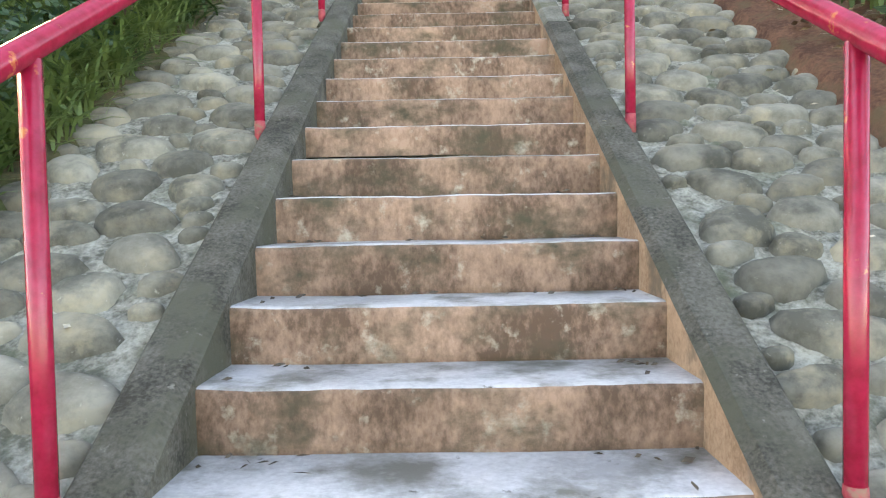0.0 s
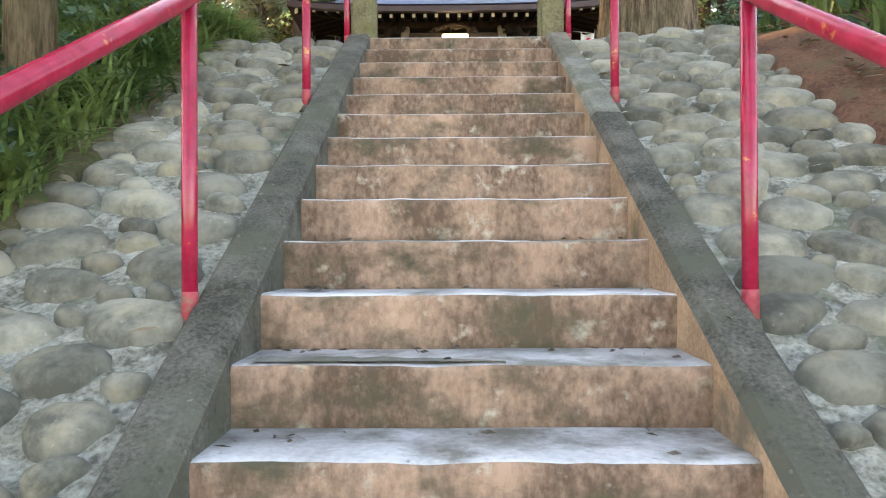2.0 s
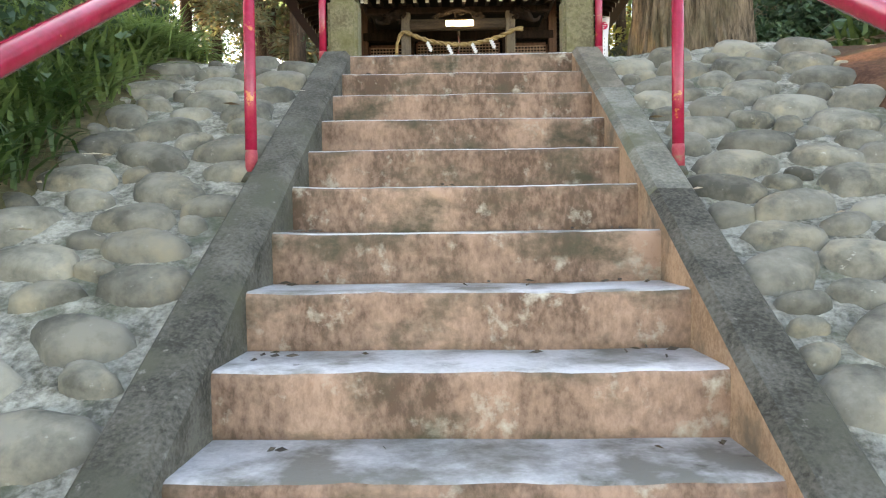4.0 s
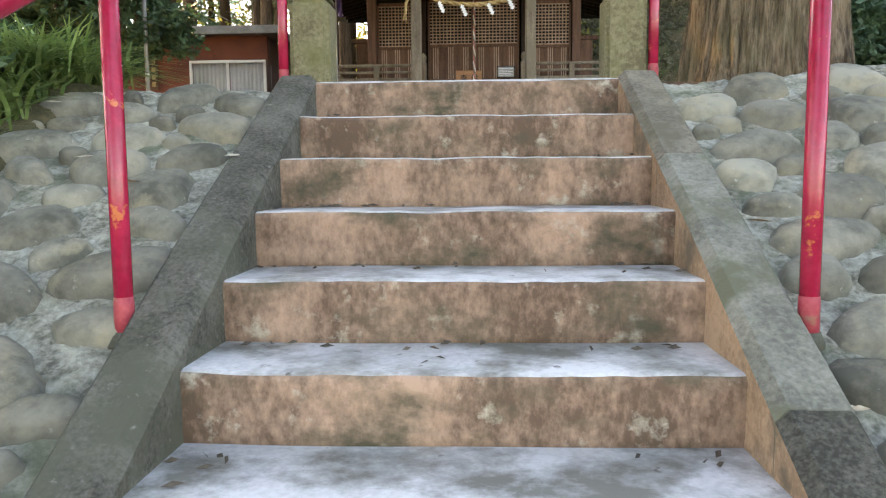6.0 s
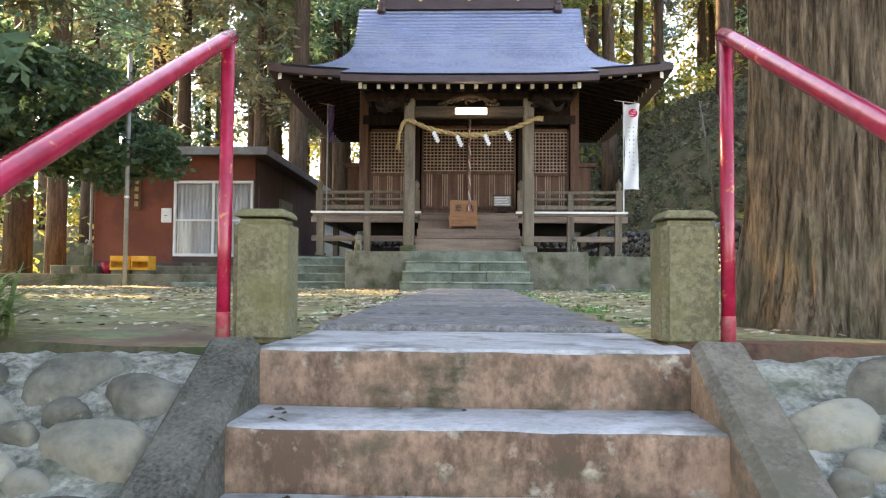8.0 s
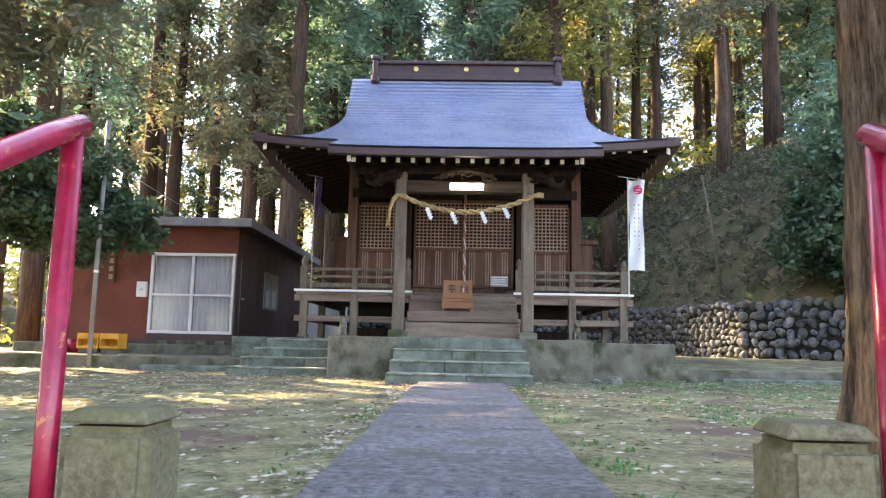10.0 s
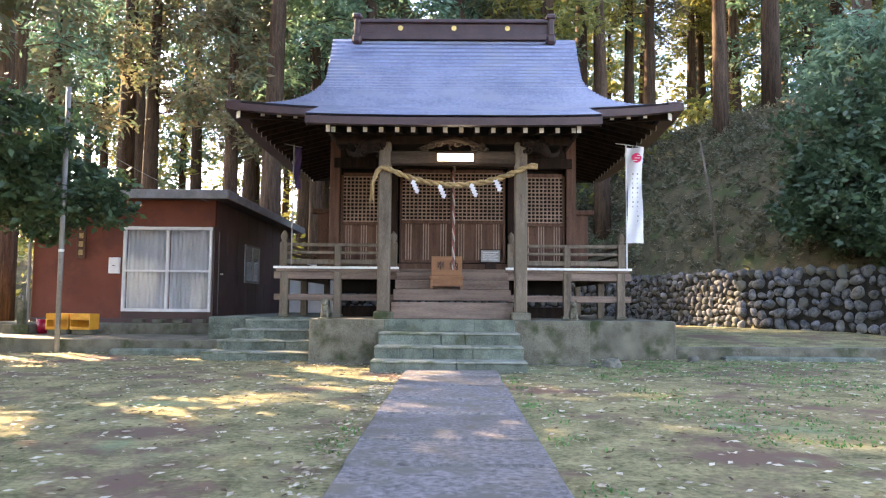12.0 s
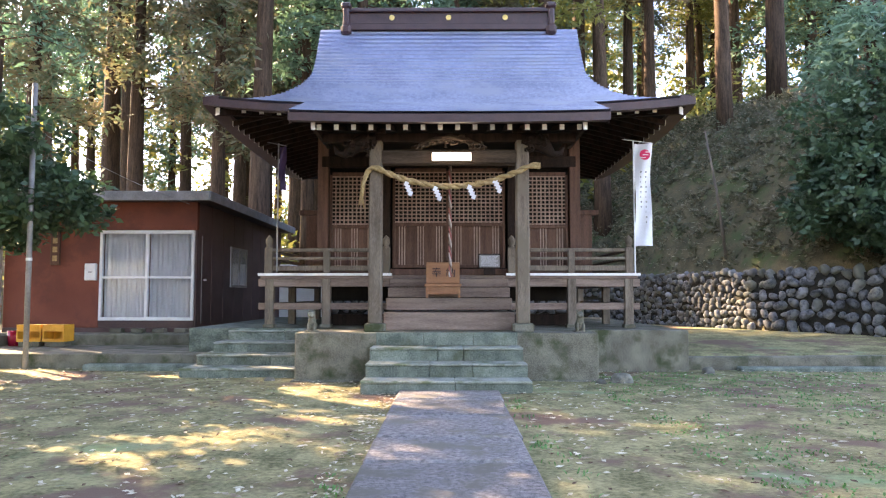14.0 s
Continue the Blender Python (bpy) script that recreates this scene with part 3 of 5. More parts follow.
def fascia(p0f, n, h, name, ext=0.02):
    """A board that hangs along an eave given by p0f(u)."""
    bm = bmesh.new()
    rows = []
    for i in range(n + 1):
        u = i / n * 2 - 1
        p, q = p0f(u)
        rows.append([bm.verts.new(p), bm.verts.new(p - Vector((0, 0, h))), bm.verts.new(q - Vector((0, 0, h))), bm.verts.new(q)])
    for a, b in zip(rows, rows[1:]):
        for k in range(4):
            bm.faces.new((a[k], b[k], b[(k + 1) % 4], a[(k + 1) % 4]))
    bm.faces.new(rows[0])
    bm.faces.new(rows[-1][::-1])
    bmesh.ops.recalc_face_normals(bm, faces=bm.faces)
    sp(name, bm, FASCIA)


fascia(lambda u: (roof_pt(u, 1) + Vector((0, -0.01, 0.005)), roof_pt(u, 1) + Vector((0, 0.25, 0.03))), 24, 0.13, "eave_board")
fascia(lambda u: (porch_pt(u, 1.36) + Vector((0, -0.01, 0.005)), porch_pt(u, 1.36) + Vector((0, 0.22, 0.03))), 10, 0.12, "eave_board")
for sgn in (-1, 1):
    f = side_pt(sgn)
    fascia(lambda u: (f(u, 1) + Vector((sgn * 0.01, 0, 0.005)), f(u, 1) + Vector((-sgn * 0.25, 0, 0.03))), 24, 0.13, "eave_board")
    bm = bmesh.new()
    a = [bm.verts.new(porch_pt(sgn, s) + Vector((0, 0, 0.015))) for s in (0.9, 1.0, 1.1, 1.2, 1.36)]
    b = [bm.verts.new(porch_pt(sgn, s) + Vector((-sgn * 0.02, 0, -0.17))) for s in (0.9, 1.0, 1.1, 1.2, 1.36)]
    for i in range(4):
        bm.faces.new((a[i], a[i + 1], b[i + 1], b[i]))
    sp("bargeboard", bm, FASCIA)
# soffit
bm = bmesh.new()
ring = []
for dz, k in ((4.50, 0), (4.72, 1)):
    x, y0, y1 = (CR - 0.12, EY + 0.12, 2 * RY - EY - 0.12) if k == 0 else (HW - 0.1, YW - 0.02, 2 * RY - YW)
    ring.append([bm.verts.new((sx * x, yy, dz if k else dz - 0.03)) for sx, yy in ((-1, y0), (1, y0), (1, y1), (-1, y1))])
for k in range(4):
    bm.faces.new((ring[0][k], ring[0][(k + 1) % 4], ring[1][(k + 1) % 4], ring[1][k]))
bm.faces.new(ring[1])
sp("soffit", bm, SHADE_BLACK, "boarded soffit coloured near-black for the shade under the deep eaves")


def rafter(p0, p1, w=0.07, h=0.085):
    """A rafter from the wall p0 out to its white-painted tip p1."""
    a, b = Vector(p0), Vector(p1)
    d = (b - a).normalized()
    sd = Vector((0, 0, 1)).cross(d).normalized() * w / 2
    up = Vector((0, 0, h / 2))
    bm = bmesh.new()
    rr = []
    for p in (a, b - d * 0.012, b):
        rr.append([bm.verts.new(p + sd * i + up * j) for i, j in ((-1, -1), (1, -1), (1, 1), (-1, 1))])
    for m in range(2):
        for k in range(4):
            f = bm.faces.new((rr[m][k], rr[m][(k + 1) % 4], rr[m + 1][(k + 1) % 4], rr[m + 1][k]))
            f.material_index = m
    f = bm.faces.new(rr[2])
    f.material_index = 1
    bmesh.ops.recalc_face_normals(bm, faces=bm.faces)
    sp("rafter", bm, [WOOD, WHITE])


for k in range(16):
    x = -1.96 + 3.92 * k / 15
    rafter((x, 12.6, 4.12), (x, 11.2, 3.83))
for sgn in (-1, 1):
    for k in range(5):
        x = sgn * (2.28 + 0.30 * k)
        rafter((x, 14.1, 4.72), (x, 12.55, 4.36 + 0.018 * k))
    for k in range(18):
        yy = 13.2 + 0.36 * k
        rafter((sgn * 2.4, yy, 4.72), (sgn * 3.85, yy, 4.36))
    rafter((sgn * 2.5, 14.0, 4.70), (sgn * 3.92, 12.52, 4.42), 0.12, 0.14)
    bm = box(sgn * 2.03 - 0.03, sgn * 2.03 + 0.03, 11.12, 12.6, 3.78, 4.0, 0.005)
    sp("porch_end_rafter", bm, WOOD)
    sbox("white_tip", (sgn * 2.03 - 0.034, sgn * 2.03 + 0.034, 11.105, 11.12, 3.77, 4.0), WHITE, "white-painted rafter tip")
sbox("porch_purlin", (-2.0, 2.0, 11.75, 11.9, 3.72, 3.86), WOOD)
sbox("porch_ceiling", (-2.05, 2.05, 11.3, 14.1, 4.02, 4.06), SHADE_BLACK)
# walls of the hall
sbox("hall_wall", (-HW, HW, YW + 0.12, YW + 0.2, 1.68, 4.75), SHADE_BLACK, "wall coloured near-black for the shade behind the lattice")
for sgn in (-1, 1):
    sbox("hall_wall", (sgn * HW - 0.05, sgn * HW + 0.05, YW + 0.1, 18.5, 1.68, 4.75), WOOD_RED, "brown boarded side wall")
    sbox("corner_post", (sgn * (HW - 0.02) - 0.1, sgn * (HW - 0.02) + 0.1, YW - 0.1, YW + 0.1, 1.66, 4.7), WOOD_RED)
    sbox("side_shutter", (sgn * 2.72 - 0.22, sgn * 2.72 + 0.22, 15.3, 15.4, 1.7, 2.95), WOOD_RED)
    sbox("side_shutter_head", (sgn * 2.75 - 0.32, sgn * 2.75 + 0.32, 15.26, 15.42, 2.95, 3.05), WOOD_RED)
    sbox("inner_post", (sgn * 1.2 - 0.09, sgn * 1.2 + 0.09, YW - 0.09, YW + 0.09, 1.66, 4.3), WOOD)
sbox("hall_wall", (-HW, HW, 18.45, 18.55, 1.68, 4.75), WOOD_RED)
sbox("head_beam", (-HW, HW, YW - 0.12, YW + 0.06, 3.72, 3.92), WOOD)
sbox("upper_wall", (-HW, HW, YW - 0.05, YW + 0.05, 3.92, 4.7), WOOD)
sbox("sill_beam", (-HW, HW, YW - 0.1, YW + 0.08, 1.68, 1.8), WOOD_RED)


def lattice_panel(x0, x1, zb, zt, zmid, cols, rows_, label):
    """A door: close lattice above, ribbed boards below."""
    d = sbox("lattice_door", (x0, x1, YW + 0.03, YW + 0.06, zb, zmid), WOOD_RED, label, 0.004)
    bm = bmesh.new()
    b = 0.021
    for k in range(cols + 1):
        x = x0 + 0.03 + (x1 - x0 - 0.06) * k / cols
        box(x - b / 2, x + b / 2, YW - 0.01, YW + 0.02, zmid, zt, 0, bm)
    for k in range(rows_ + 1):
        z = zmid + 0.03 + (zt - zmid - 0.06) * k / rows_
        box(x0, x1, YW - 0.016, YW + 0.014, z - b / 2, z + b / 2, 0, bm)
    part_l = sp("lattice", bm, LATTICE, "", False, None)
    part_l.parent = d
    bm = bmesh.new()
    for a, c in ((x0, x0 + 0.045), (x1 - 0.045, x1)):
        box(a, c, YW - 0.03, YW + 0.06, zb, zt, 0.004, bm)
    for a, c in ((zb, zb + 0.06), (zmid - 0.05, zmid + 0.01), (zt - 0.02, zt + 0.05)):
        box(x0 + 0.045, x1 - 0.045, YW - 0.028, YW + 0.055, a, c, 0.004, bm)
    part_f = sp("door_frame", bm, WOOD_RED, "", False, None)
    part_f.parent = d
    n = max(2, round((x1 - x0) / 0.32))
    bm = bmesh.new()
    for k in range(n):
        xc = x0 + (x1 - x0) * (k + 0.5) / n
        for o in (-0.05, 0.0, 0.05):
            box(xc + o - 0.01, xc + o + 0.01, YW + 0.006, YW + 0.03, zb + 0.06, zmid - 0.05, 0, bm)
    part_b = sp("batten", bm, LATTICE, "", False, None)
    part_b.parent = d


lattice_panel(-2.25, -1.32, 1.8, 3.58, 2.62, 11, 12, "brown lattice side panel with ribbed boards below")
lattice_panel(1.32, 2.25, 1.8, 3.58, 2.62, 11, 12, "brown lattice side panel with ribbed boards below")
lattice_panel(-1.06, -0.004, 1.82, 3.66, 2.66, 12, 13, "brown lattice door with ribbed boards below")
lattice_panel(0.004, 1.06, 1.82, 3.66, 2.66, 12, 13, "brown lattice door with ribbed boards below")
# porch posts and beam
for sgn in (-1, 1):
    x = sgn * 1.155
    sbox("porch_post", (x - 0.105, x + 0.105, YP - 0.105, YP + 0.105, 0.86, 3.75), WOOD_GREY, "weathered square porch post", 0.025)
    sbox("post_base", (x - 0.16, x + 0.16, YP - 0.16, YP + 0.16, 0.735, 0.87), BLOCKC, "stone foot of the porch post", 0.02)
    bm = tube([(x, YP, 3.76), (x + sgn * 0.18, YP - 0.02, 3.74), (x + sgn * 0.36, YP - 0.03, 3.66), (x + sgn * 0.5, YP - 0.03, 3.52), (x + sgn * 0.62, YP - 0.03, 3.56), (x + sgn * 0.66, YP - 0.03, 3.64)], [0.13, 0.15, 0.12, 0.06, 0.04, 0.015], 10)
    nr = random.Random(17 + sgn)
    for k in range(16):
        cx, cz = x + sgn * nr.uniform(0.02, 0.5), nr.uniform(3.52, 3.86)
        q, h0 = nr.uniform(0.035, 0.065), nr.uniform(0, 6)
        tube([(cx + math.cos(h0 + u * 0.9) * q * (1 - u * 0.12), YP - 0.13 - 0.008 * u, cz + math.sin(h0 + u * 0.9) * q * (1 - u * 0.12)) for u in range(6)], [0.02, 0.022, 0.02, 0.016, 0.012, 0.005], 6, bm)
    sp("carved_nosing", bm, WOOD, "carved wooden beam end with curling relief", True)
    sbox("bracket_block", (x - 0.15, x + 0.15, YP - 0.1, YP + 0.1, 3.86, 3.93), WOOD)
sbox("porch_beam", (-1.25, 1.25, YP - 0.09, YP + 0.09, 3.36, 3.60), BEAM, "dark curved porch beam", 0.03)
# carving over the beam
bm = bmesh.new()
cr = random.Random(3)
for k in range(26):
    x = -0.52 + 0.042 * k
    hh = 0.16 * (1 - (abs(x) / 0.62) ** 2)
    q, h0 = cr.uniform(0.03, 0.06), cr.uniform(0, 6)
    z = 3.63 + cr.uniform(0.1, 1.0) * hh
    tube([(x + math.cos(h0 + u) * q, YP - 0.05 - 0.012 * u, z + math.sin(h0 + u) * q) for u in range(5)], [0.014, 0.024, 0.022, 0.016, 0.006], 6, bm)
tube([(-0.6, YP - 0.04, 3.63), (-0.3, YP - 0.06, 3.74), (0, YP - 0.07, 3.8), (0.3, YP - 0.06, 3.74), (0.6, YP - 0.04, 3.63)], [0.02, 0.04, 0.05, 0.04, 0.02], 8, bm)
sp("carving", bm, BEAM, "carved wooden ornament above the beam", True)["kind"] = "stuff"
# porch lamp
lamp = thing("ceiling_lamp", (0.04, YP - 0.14, 3.47), "lit fluorescent lamp under the porch beam", "lamp")
part("tube", box(-0.3, 0.3, -0.05, 0.0, -0.055, 0.06, 0.015), TUBE, lamp, "glowing white lamp cover")
part("housing", box(-0.31, 0.31, 0.002, 0.045, -0.06, 0.075, 0.005), WHITE, lamp)

# veranda
sbox("veranda_floor", (-3.38, -1.0, YV, 18.5, 1.60, 1.66), WOOD_H)
sbox("veranda_floor", (1.0, 3.38, YV, 18.5, 1.60, 1.66), WOOD_H)
sbox("veranda_floor", (-0.998, 0.998, 13.3, 14.1, 1.60, 1.66), WOOD_H)
for sgn in (-1, 1):
    a, b = sorted((sgn * 1.02, sgn * 3.42))
    sbox("floor_edge", (a, b, YV - 0.035, YV - 0.002, 1.655, 1.70), WHITE, "white-painted edge of the veranda floor", 0.004)
    sbox("floor_beam", (a, b, YV + 0.03, YV + 0.13, 1.46, 1.598), WOOD_H)
    for x in (2.2, 3.22):
        sbox("veranda_post", (sgn * x - 0.075, sgn * x + 0.075, YV + 0.0, YV + 0.15, 0.735, 1.60), WOOD_GREY)
        sbox("post_foot", (sgn * x - 0.1, sgn * x + 0.1, YV - 0.03, YV + 0.18, 0.73, 0.79), BLOCKC)
    for yy in (15.4, 18.3):
        sbox("veranda_post", (sgn * 3.22 - 0.07, sgn * 3.22 + 0.07, yy - 0.07, yy + 0.07, 0.72, 1.60), WOOD_GREY)
    sbox("floor_beam", (sgn * 3.22 - 0.04, sgn * 3.22 + 0.04, YV + 0.16, 18.4, 1.46, 1.598), WOOD_H)
    sbox("tie_beam", (a, b, YV + 0.05, YV + 0.10, 1.05, 1.17), WOOD_H)
    sbox("tie_beam", (sgn * 3.22 - 0.025, sgn * 3.22 + 0.025, YV + 0.16, 18.4, 1.05, 1.17), WOOD_H)
    a, b = sorted((sgn * 1.2, sgn * 3.3))
    for z, h in ((1.74, 0.1), (1.94, 0.055), (2.085, 0.065)):
        sbox("railing_bar", (a, b, YV + 0.04, YV + 0.10, z, z + h), WOOD_GREY, bevel=0.015)
        sbox("railing_bar", (sgn * 3.22 - 0.03, sgn * 3.22 + 0.03, YV + 0.12, 18.4, z, z + h), WOOD_GREY, bevel=0.015)
    sbox("railing_post", (sgn * 2.2 - 0.06, sgn * 2.2 + 0.06, YV + 0.012, YV + 0.132, 1.70, 2.12), WOOD_GREY)
    for x in (3.24, 1.13):
        yo = YV + 0.07
        sbox("newel", (sgn * x - 0.07, sgn * x + 0.07, yo - 0.07, yo + 0.07, 1.665, 2.16), WOOD_GREY)
        bm = tube([(sgn * x, yo, 2.15), (sgn * x, yo, 2.2), (sgn * x, yo, 2.24), (sgn * x, yo, 2.3), (sgn * x, yo, 2.35), (sgn * x, yo, 2.39)], [0.07, 0.045, 0.065, 0.07, 0.04, 0.006], 12)
        sp("finial", bm, WOOD_GREY, "rounded wooden post finial", True)
# wooden steps between the posts
for k, (yy, z) in enumerate(((12.1, 0.745), (12.55, 1.06), (12.95, 1.27), (13.25, 1.45))):
    z1 = (1.03, 1.26, 1.44, 1.60)[k]
    sbox("wooden_step", (-1.05, 1.05, yy, 13.5, z, z1), WOOD_H, bevel=0.012)
sbox("foundation_beam", (-2.3, 2.3, 14.2, 14.4, 0.74, 0.95), WOOD)
# sheet added to carry the shade of the open underfloor
sbox("underfloor_shade", (-2.3, 2.3, 14.3, 14.35, 1.2, 1.6), SHADE_BLACK)

# ---- offering box, rope, sign ----
ob_box = thing("offering_box", (-0.1, 12.66, 1.26), "orange-brown wooden offering box on a low stand", "offering box")
part("body", box(-0.28, 0.28, -0.02, 0.2, 0.24, 0.60, 0.01), BOXWOOD, ob_box)
part("stand_top", box(-0.31, 0.31, -0.06, 0.22, 0.19, 0.24, 0.006), BOXWOOD, ob_box)
for a in (-0.29, 0.25):
    part("leg", box(a, a + 0.04, -0.05, 0.2, 0.003, 0.19, 0.004), BOXWOOD, ob_box)
part("front_panel", box(-0.25, 0.25, -0.03, -0.01, 0.06, 0.19, 0.003), BOXWOOD, ob_box)


def letters(text, size, parent, loc, material, name="writing", rot=(90, 0, 0)):
    cu = bpy.data.curves.new(name, "FONT")
    cu.body, cu.size, cu.align_x, cu.align_y = text, size, "CENTER", "CENTER"
    cu.extrude = 0.001
    tmp = bpy.data.objects.new(name, cu)
    scene.collection.objects.link(tmp)
    bpy.context.view_layer.update()
    me = bpy.data.meshes.new_from_object(tmp.evaluated_get(bpy.context.evaluated_depsgraph_get()))
    bpy.data.objects.remove(tmp)
    me.materials.clear()
    me.materials.append(material)
    o = new(name, me)
    o.parent = parent
    o.matrix_basis = pose(*loc, *rot)
    return o


letters("奉", 0.17, ob_box, (-0.11, -0.024, 0.42), INK)
letters("納", 0.17, ob_box, (0.13, -0.024, 0.42), INK)

shime = thing("straw_rope", (0, YP - 0.17, 3.3), "thick twisted straw rope strung between the porch posts", "rope")
pts = []
for i in range(41):
    u = i / 40 * 2 - 1
    x = u * 1.2 + 0.03
    pts.append(Vector((x, 0, -0.30 + 0.31 * abs(u) ** 2)))
pts = [Vector((-1.36, 0, -0.45)), Vector((-1.34, 0, -0.25)), Vector((-1.28, 0, -0.08)), Vector((-1.2, 0, 0.0))] + pts[1:] + [Vector((1.32, 0, 0.03)), Vector((1.42, 0, 0.02))]
for ph in (0, math.pi):
    tw = []
    for i, p in enumerate(pts):
        for sub in (0, 0.5):
            if i + sub > len(pts) - 1:
                continue
            q = p.lerp(pts[min(i + 1, len(pts) - 1)], sub)
            a = (i + sub) * 1.1 + ph
            tw.append(q + Vector((0, math.cos(a) * 0.022, math.sin(a) * 0.022)))
    part("strand", tube(tw, 0.031, 8), STRAW, shime, "", True)
bm = bmesh.new()
fr = random.Random(5)
for k in range(14):
    dx = fr.uniform(-0.05, 0.05)
    tube([(-1.36 + dx * 0.3, fr.uniform(-0.02, 0.02), -0.42), (-1.36 + dx, fr.uniform(-0.03, 0.03), -0.62 + fr.uniform(-0.04, 0.06))], [0.008, 0.003], 4, bm)
part("tassel", bm, STRAW, shime, "frayed straw tail")
for x in (-0.62, -0.17, 0.36, 0.76):
    z = -0.30 + 0.31 * (x / 1.2) ** 2 - 0.02
    p = thing("paper_streamer", (x, YP - 0.21, 3.3 + z), "white zigzag paper streamer hanging from the rope", "paper streamer", "paper streamers")
    for k in range(4):
        bm = box(-0.04, 0.022, -0.004, 0.0, -0.075, 0.0, 0)
        for v in bm.verts:
            v.co = Matrix.Rotation(radians(25), 3, "Y") @ v.co + Vector((0.022 * k - 0.02, -0.006 * k, -0.05 * k))
        part("fold", bm, CLOTH, p)
bell = thing("bell_rope", (0.02, 12.3, 2.6), "hanging red and white twisted bell rope", "rope")
for ph, m in ((0, WOOD_H), (2.1, mat("faded_white_cord", (0.4, 0.34, 0.3), (0.55, 0.47, 0.42), rough=0.9)), (4.2, mat("faded_red_cord", (0.24, 0.08, 0.075), (0.36, 0.15, 0.13), rough=0.9))):
    tw = [Vector((math.cos(i * 0.7 + ph) * 0.015, math.sin(i * 0.7 + ph) * 0.015, 1.0 - i * 0.035)) for i in range(58)]
    part("strand", tube(tw, 0.013, 6), m, bell, "", True)

sign = thing("notice_board", (0.72, 13.3, 1.70), "small grey notice board on a stand by the doors", "notice board")
part("board", box(-0.2, 0.2, -0.02, 0.02, 0.08, 0.34, 0.006), WOOD, sign)
part("face", box(-0.18, 0.18, -0.026, -0.021, 0.1, 0.32, 0.002), METAL, sign)
for k in range(5):
    part("text_line", box(-0.15, 0.15 - 0.04 * (k % 2), -0.029, -0.027, 0.135 + 0.036 * k, 0.143 + 0.036 * k, 0), CLOTH, sign)
part("foot", box(-0.1, 0.1, -0.05, 0.05, -0.03, 0.08, 0.004), WOOD, sign)


def komainu(x, y, z):
    """A small seated guardian figure."""
    bm = bmesh.new()
    for c, r in (((0, 0.03, 0.09), (0.075, 0.1, 0.1)), ((0, -0.02, 0.17), (0.06, 0.06, 0.1)), ((0, -0.05, 0.26), (0.06, 0.065, 0.055)), ((0, -0.11, 0.245), (0.035, 0.035, 0.03)), ((0.04, -0.03, 0.315), (0.018, 0.018, 0.03)), ((-0.04, -0.03, 0.315), (0.018, 0.018, 0.03)), ((0.045, -0.08, 0.07), (0.022, 0.025, 0.08)), ((-0.045, -0.08, 0.07), (0.022, 0.025, 0.08))):
        bmesh.ops.create_icosphere(bm, subdivisions=2, radius=1, matrix=Matrix.LocRotScale(c, None, r))
    box(-0.09, 0.09, -0.13, 0.13, -0.002, 0.02, 0.004, bm)
    o = link_bm("guardian_figure", bm, BLOCKC, True)
    o.location = (x, y, z)
    tagged(o, "small grey stone guardian dog figure on the plinth", "statue", "guardian figures")


komainu(-2.1, 11.6, 0.747)
komainu(2.0, 11.6, 0.747)


def banner(x, y, z0, z1, w, material, label, ink, sgn):
    b = thing("banner", (x, y, z0), label, "banner")
    part("pole", tube([(0, 0, 0), (0, 0, z1 - z0)], 0.014, 8), ALU if material is CLOTH else METAL, b)
    part("crossbar", tube([(-0.2 * sgn, 0, z1 - z0 + 0.02), (w * sgn + 0.02 * sgn, 0, z1 - z0 - 0.05)], 0.008, 6), ALU if material is CLOTH else METAL, b)
    bm = bmesh.new()
    nz, nx = 24, 6
    h = 1.85 if material is CLOTH else 0.8
    g = [[bm.verts.new((sgn * (0.02 + w * i / nx * (1 - 0.12 * math.sin(j / nz * 3.0))), 0.05 * math.sin(i * 0.9 + j * 0.35), z1 - z0 - 0.06 - h * j / nz)) for i in range(nx + 1)] for j in range(nz + 1)]
    for j in range(nz):
        for i in range(nx):
            bm.faces.new((g[j][i], g[j + 1][i], g[j + 1][i + 1], g[j][i + 1]))
    part("cloth", bm, material, b, "", True)
    if material is CLOTH:
        bm = bmesh.new()
        bmesh.ops.create_circle(bm, cap_ends=True, radius=0.095, segments=24, matrix=Matrix.Translation((sgn * 0.19, -0.065, z1 - z0 - 0.27)) @ Matrix.Rotation(radians(90), 4, "X"))
        part("round_mark", bm, CRIMSON, b)
        for k in range(3):
            part("mark_stroke", box(0.1 + 0.05 * k, 0.2 + 0.05 * k, -0.07, -0.067, z1 - z0 - 0.33 + 0.05 * k, z1 - z0 - 0.315 + 0.05 * k, 0), CLOTH, b)
    for col, n in (((0.11, 8), (0.2, 11)) if ink else ()):
        for k in range(n):
            part("text_stroke", box(sgn * col - 0.012, sgn * col + 0.014 - 0.008 * (k % 3), -0.07, -0.067, z1 - z0 - 0.6 - 0.09 * k, z1 - z0 - 0.57 - 0.09 * k, 0), ink, b)


banner(3.335, 13.44, 1.66, 4.1, 0.32, CLOTH, "white cloth banner with a round crimson mark on a pole", METAL, 1)
banner(-3.08, 13.41, 1.70, 4.05, 0.13, PURPLE, "narrow dark cloth banner on a thin pole", None, 1)

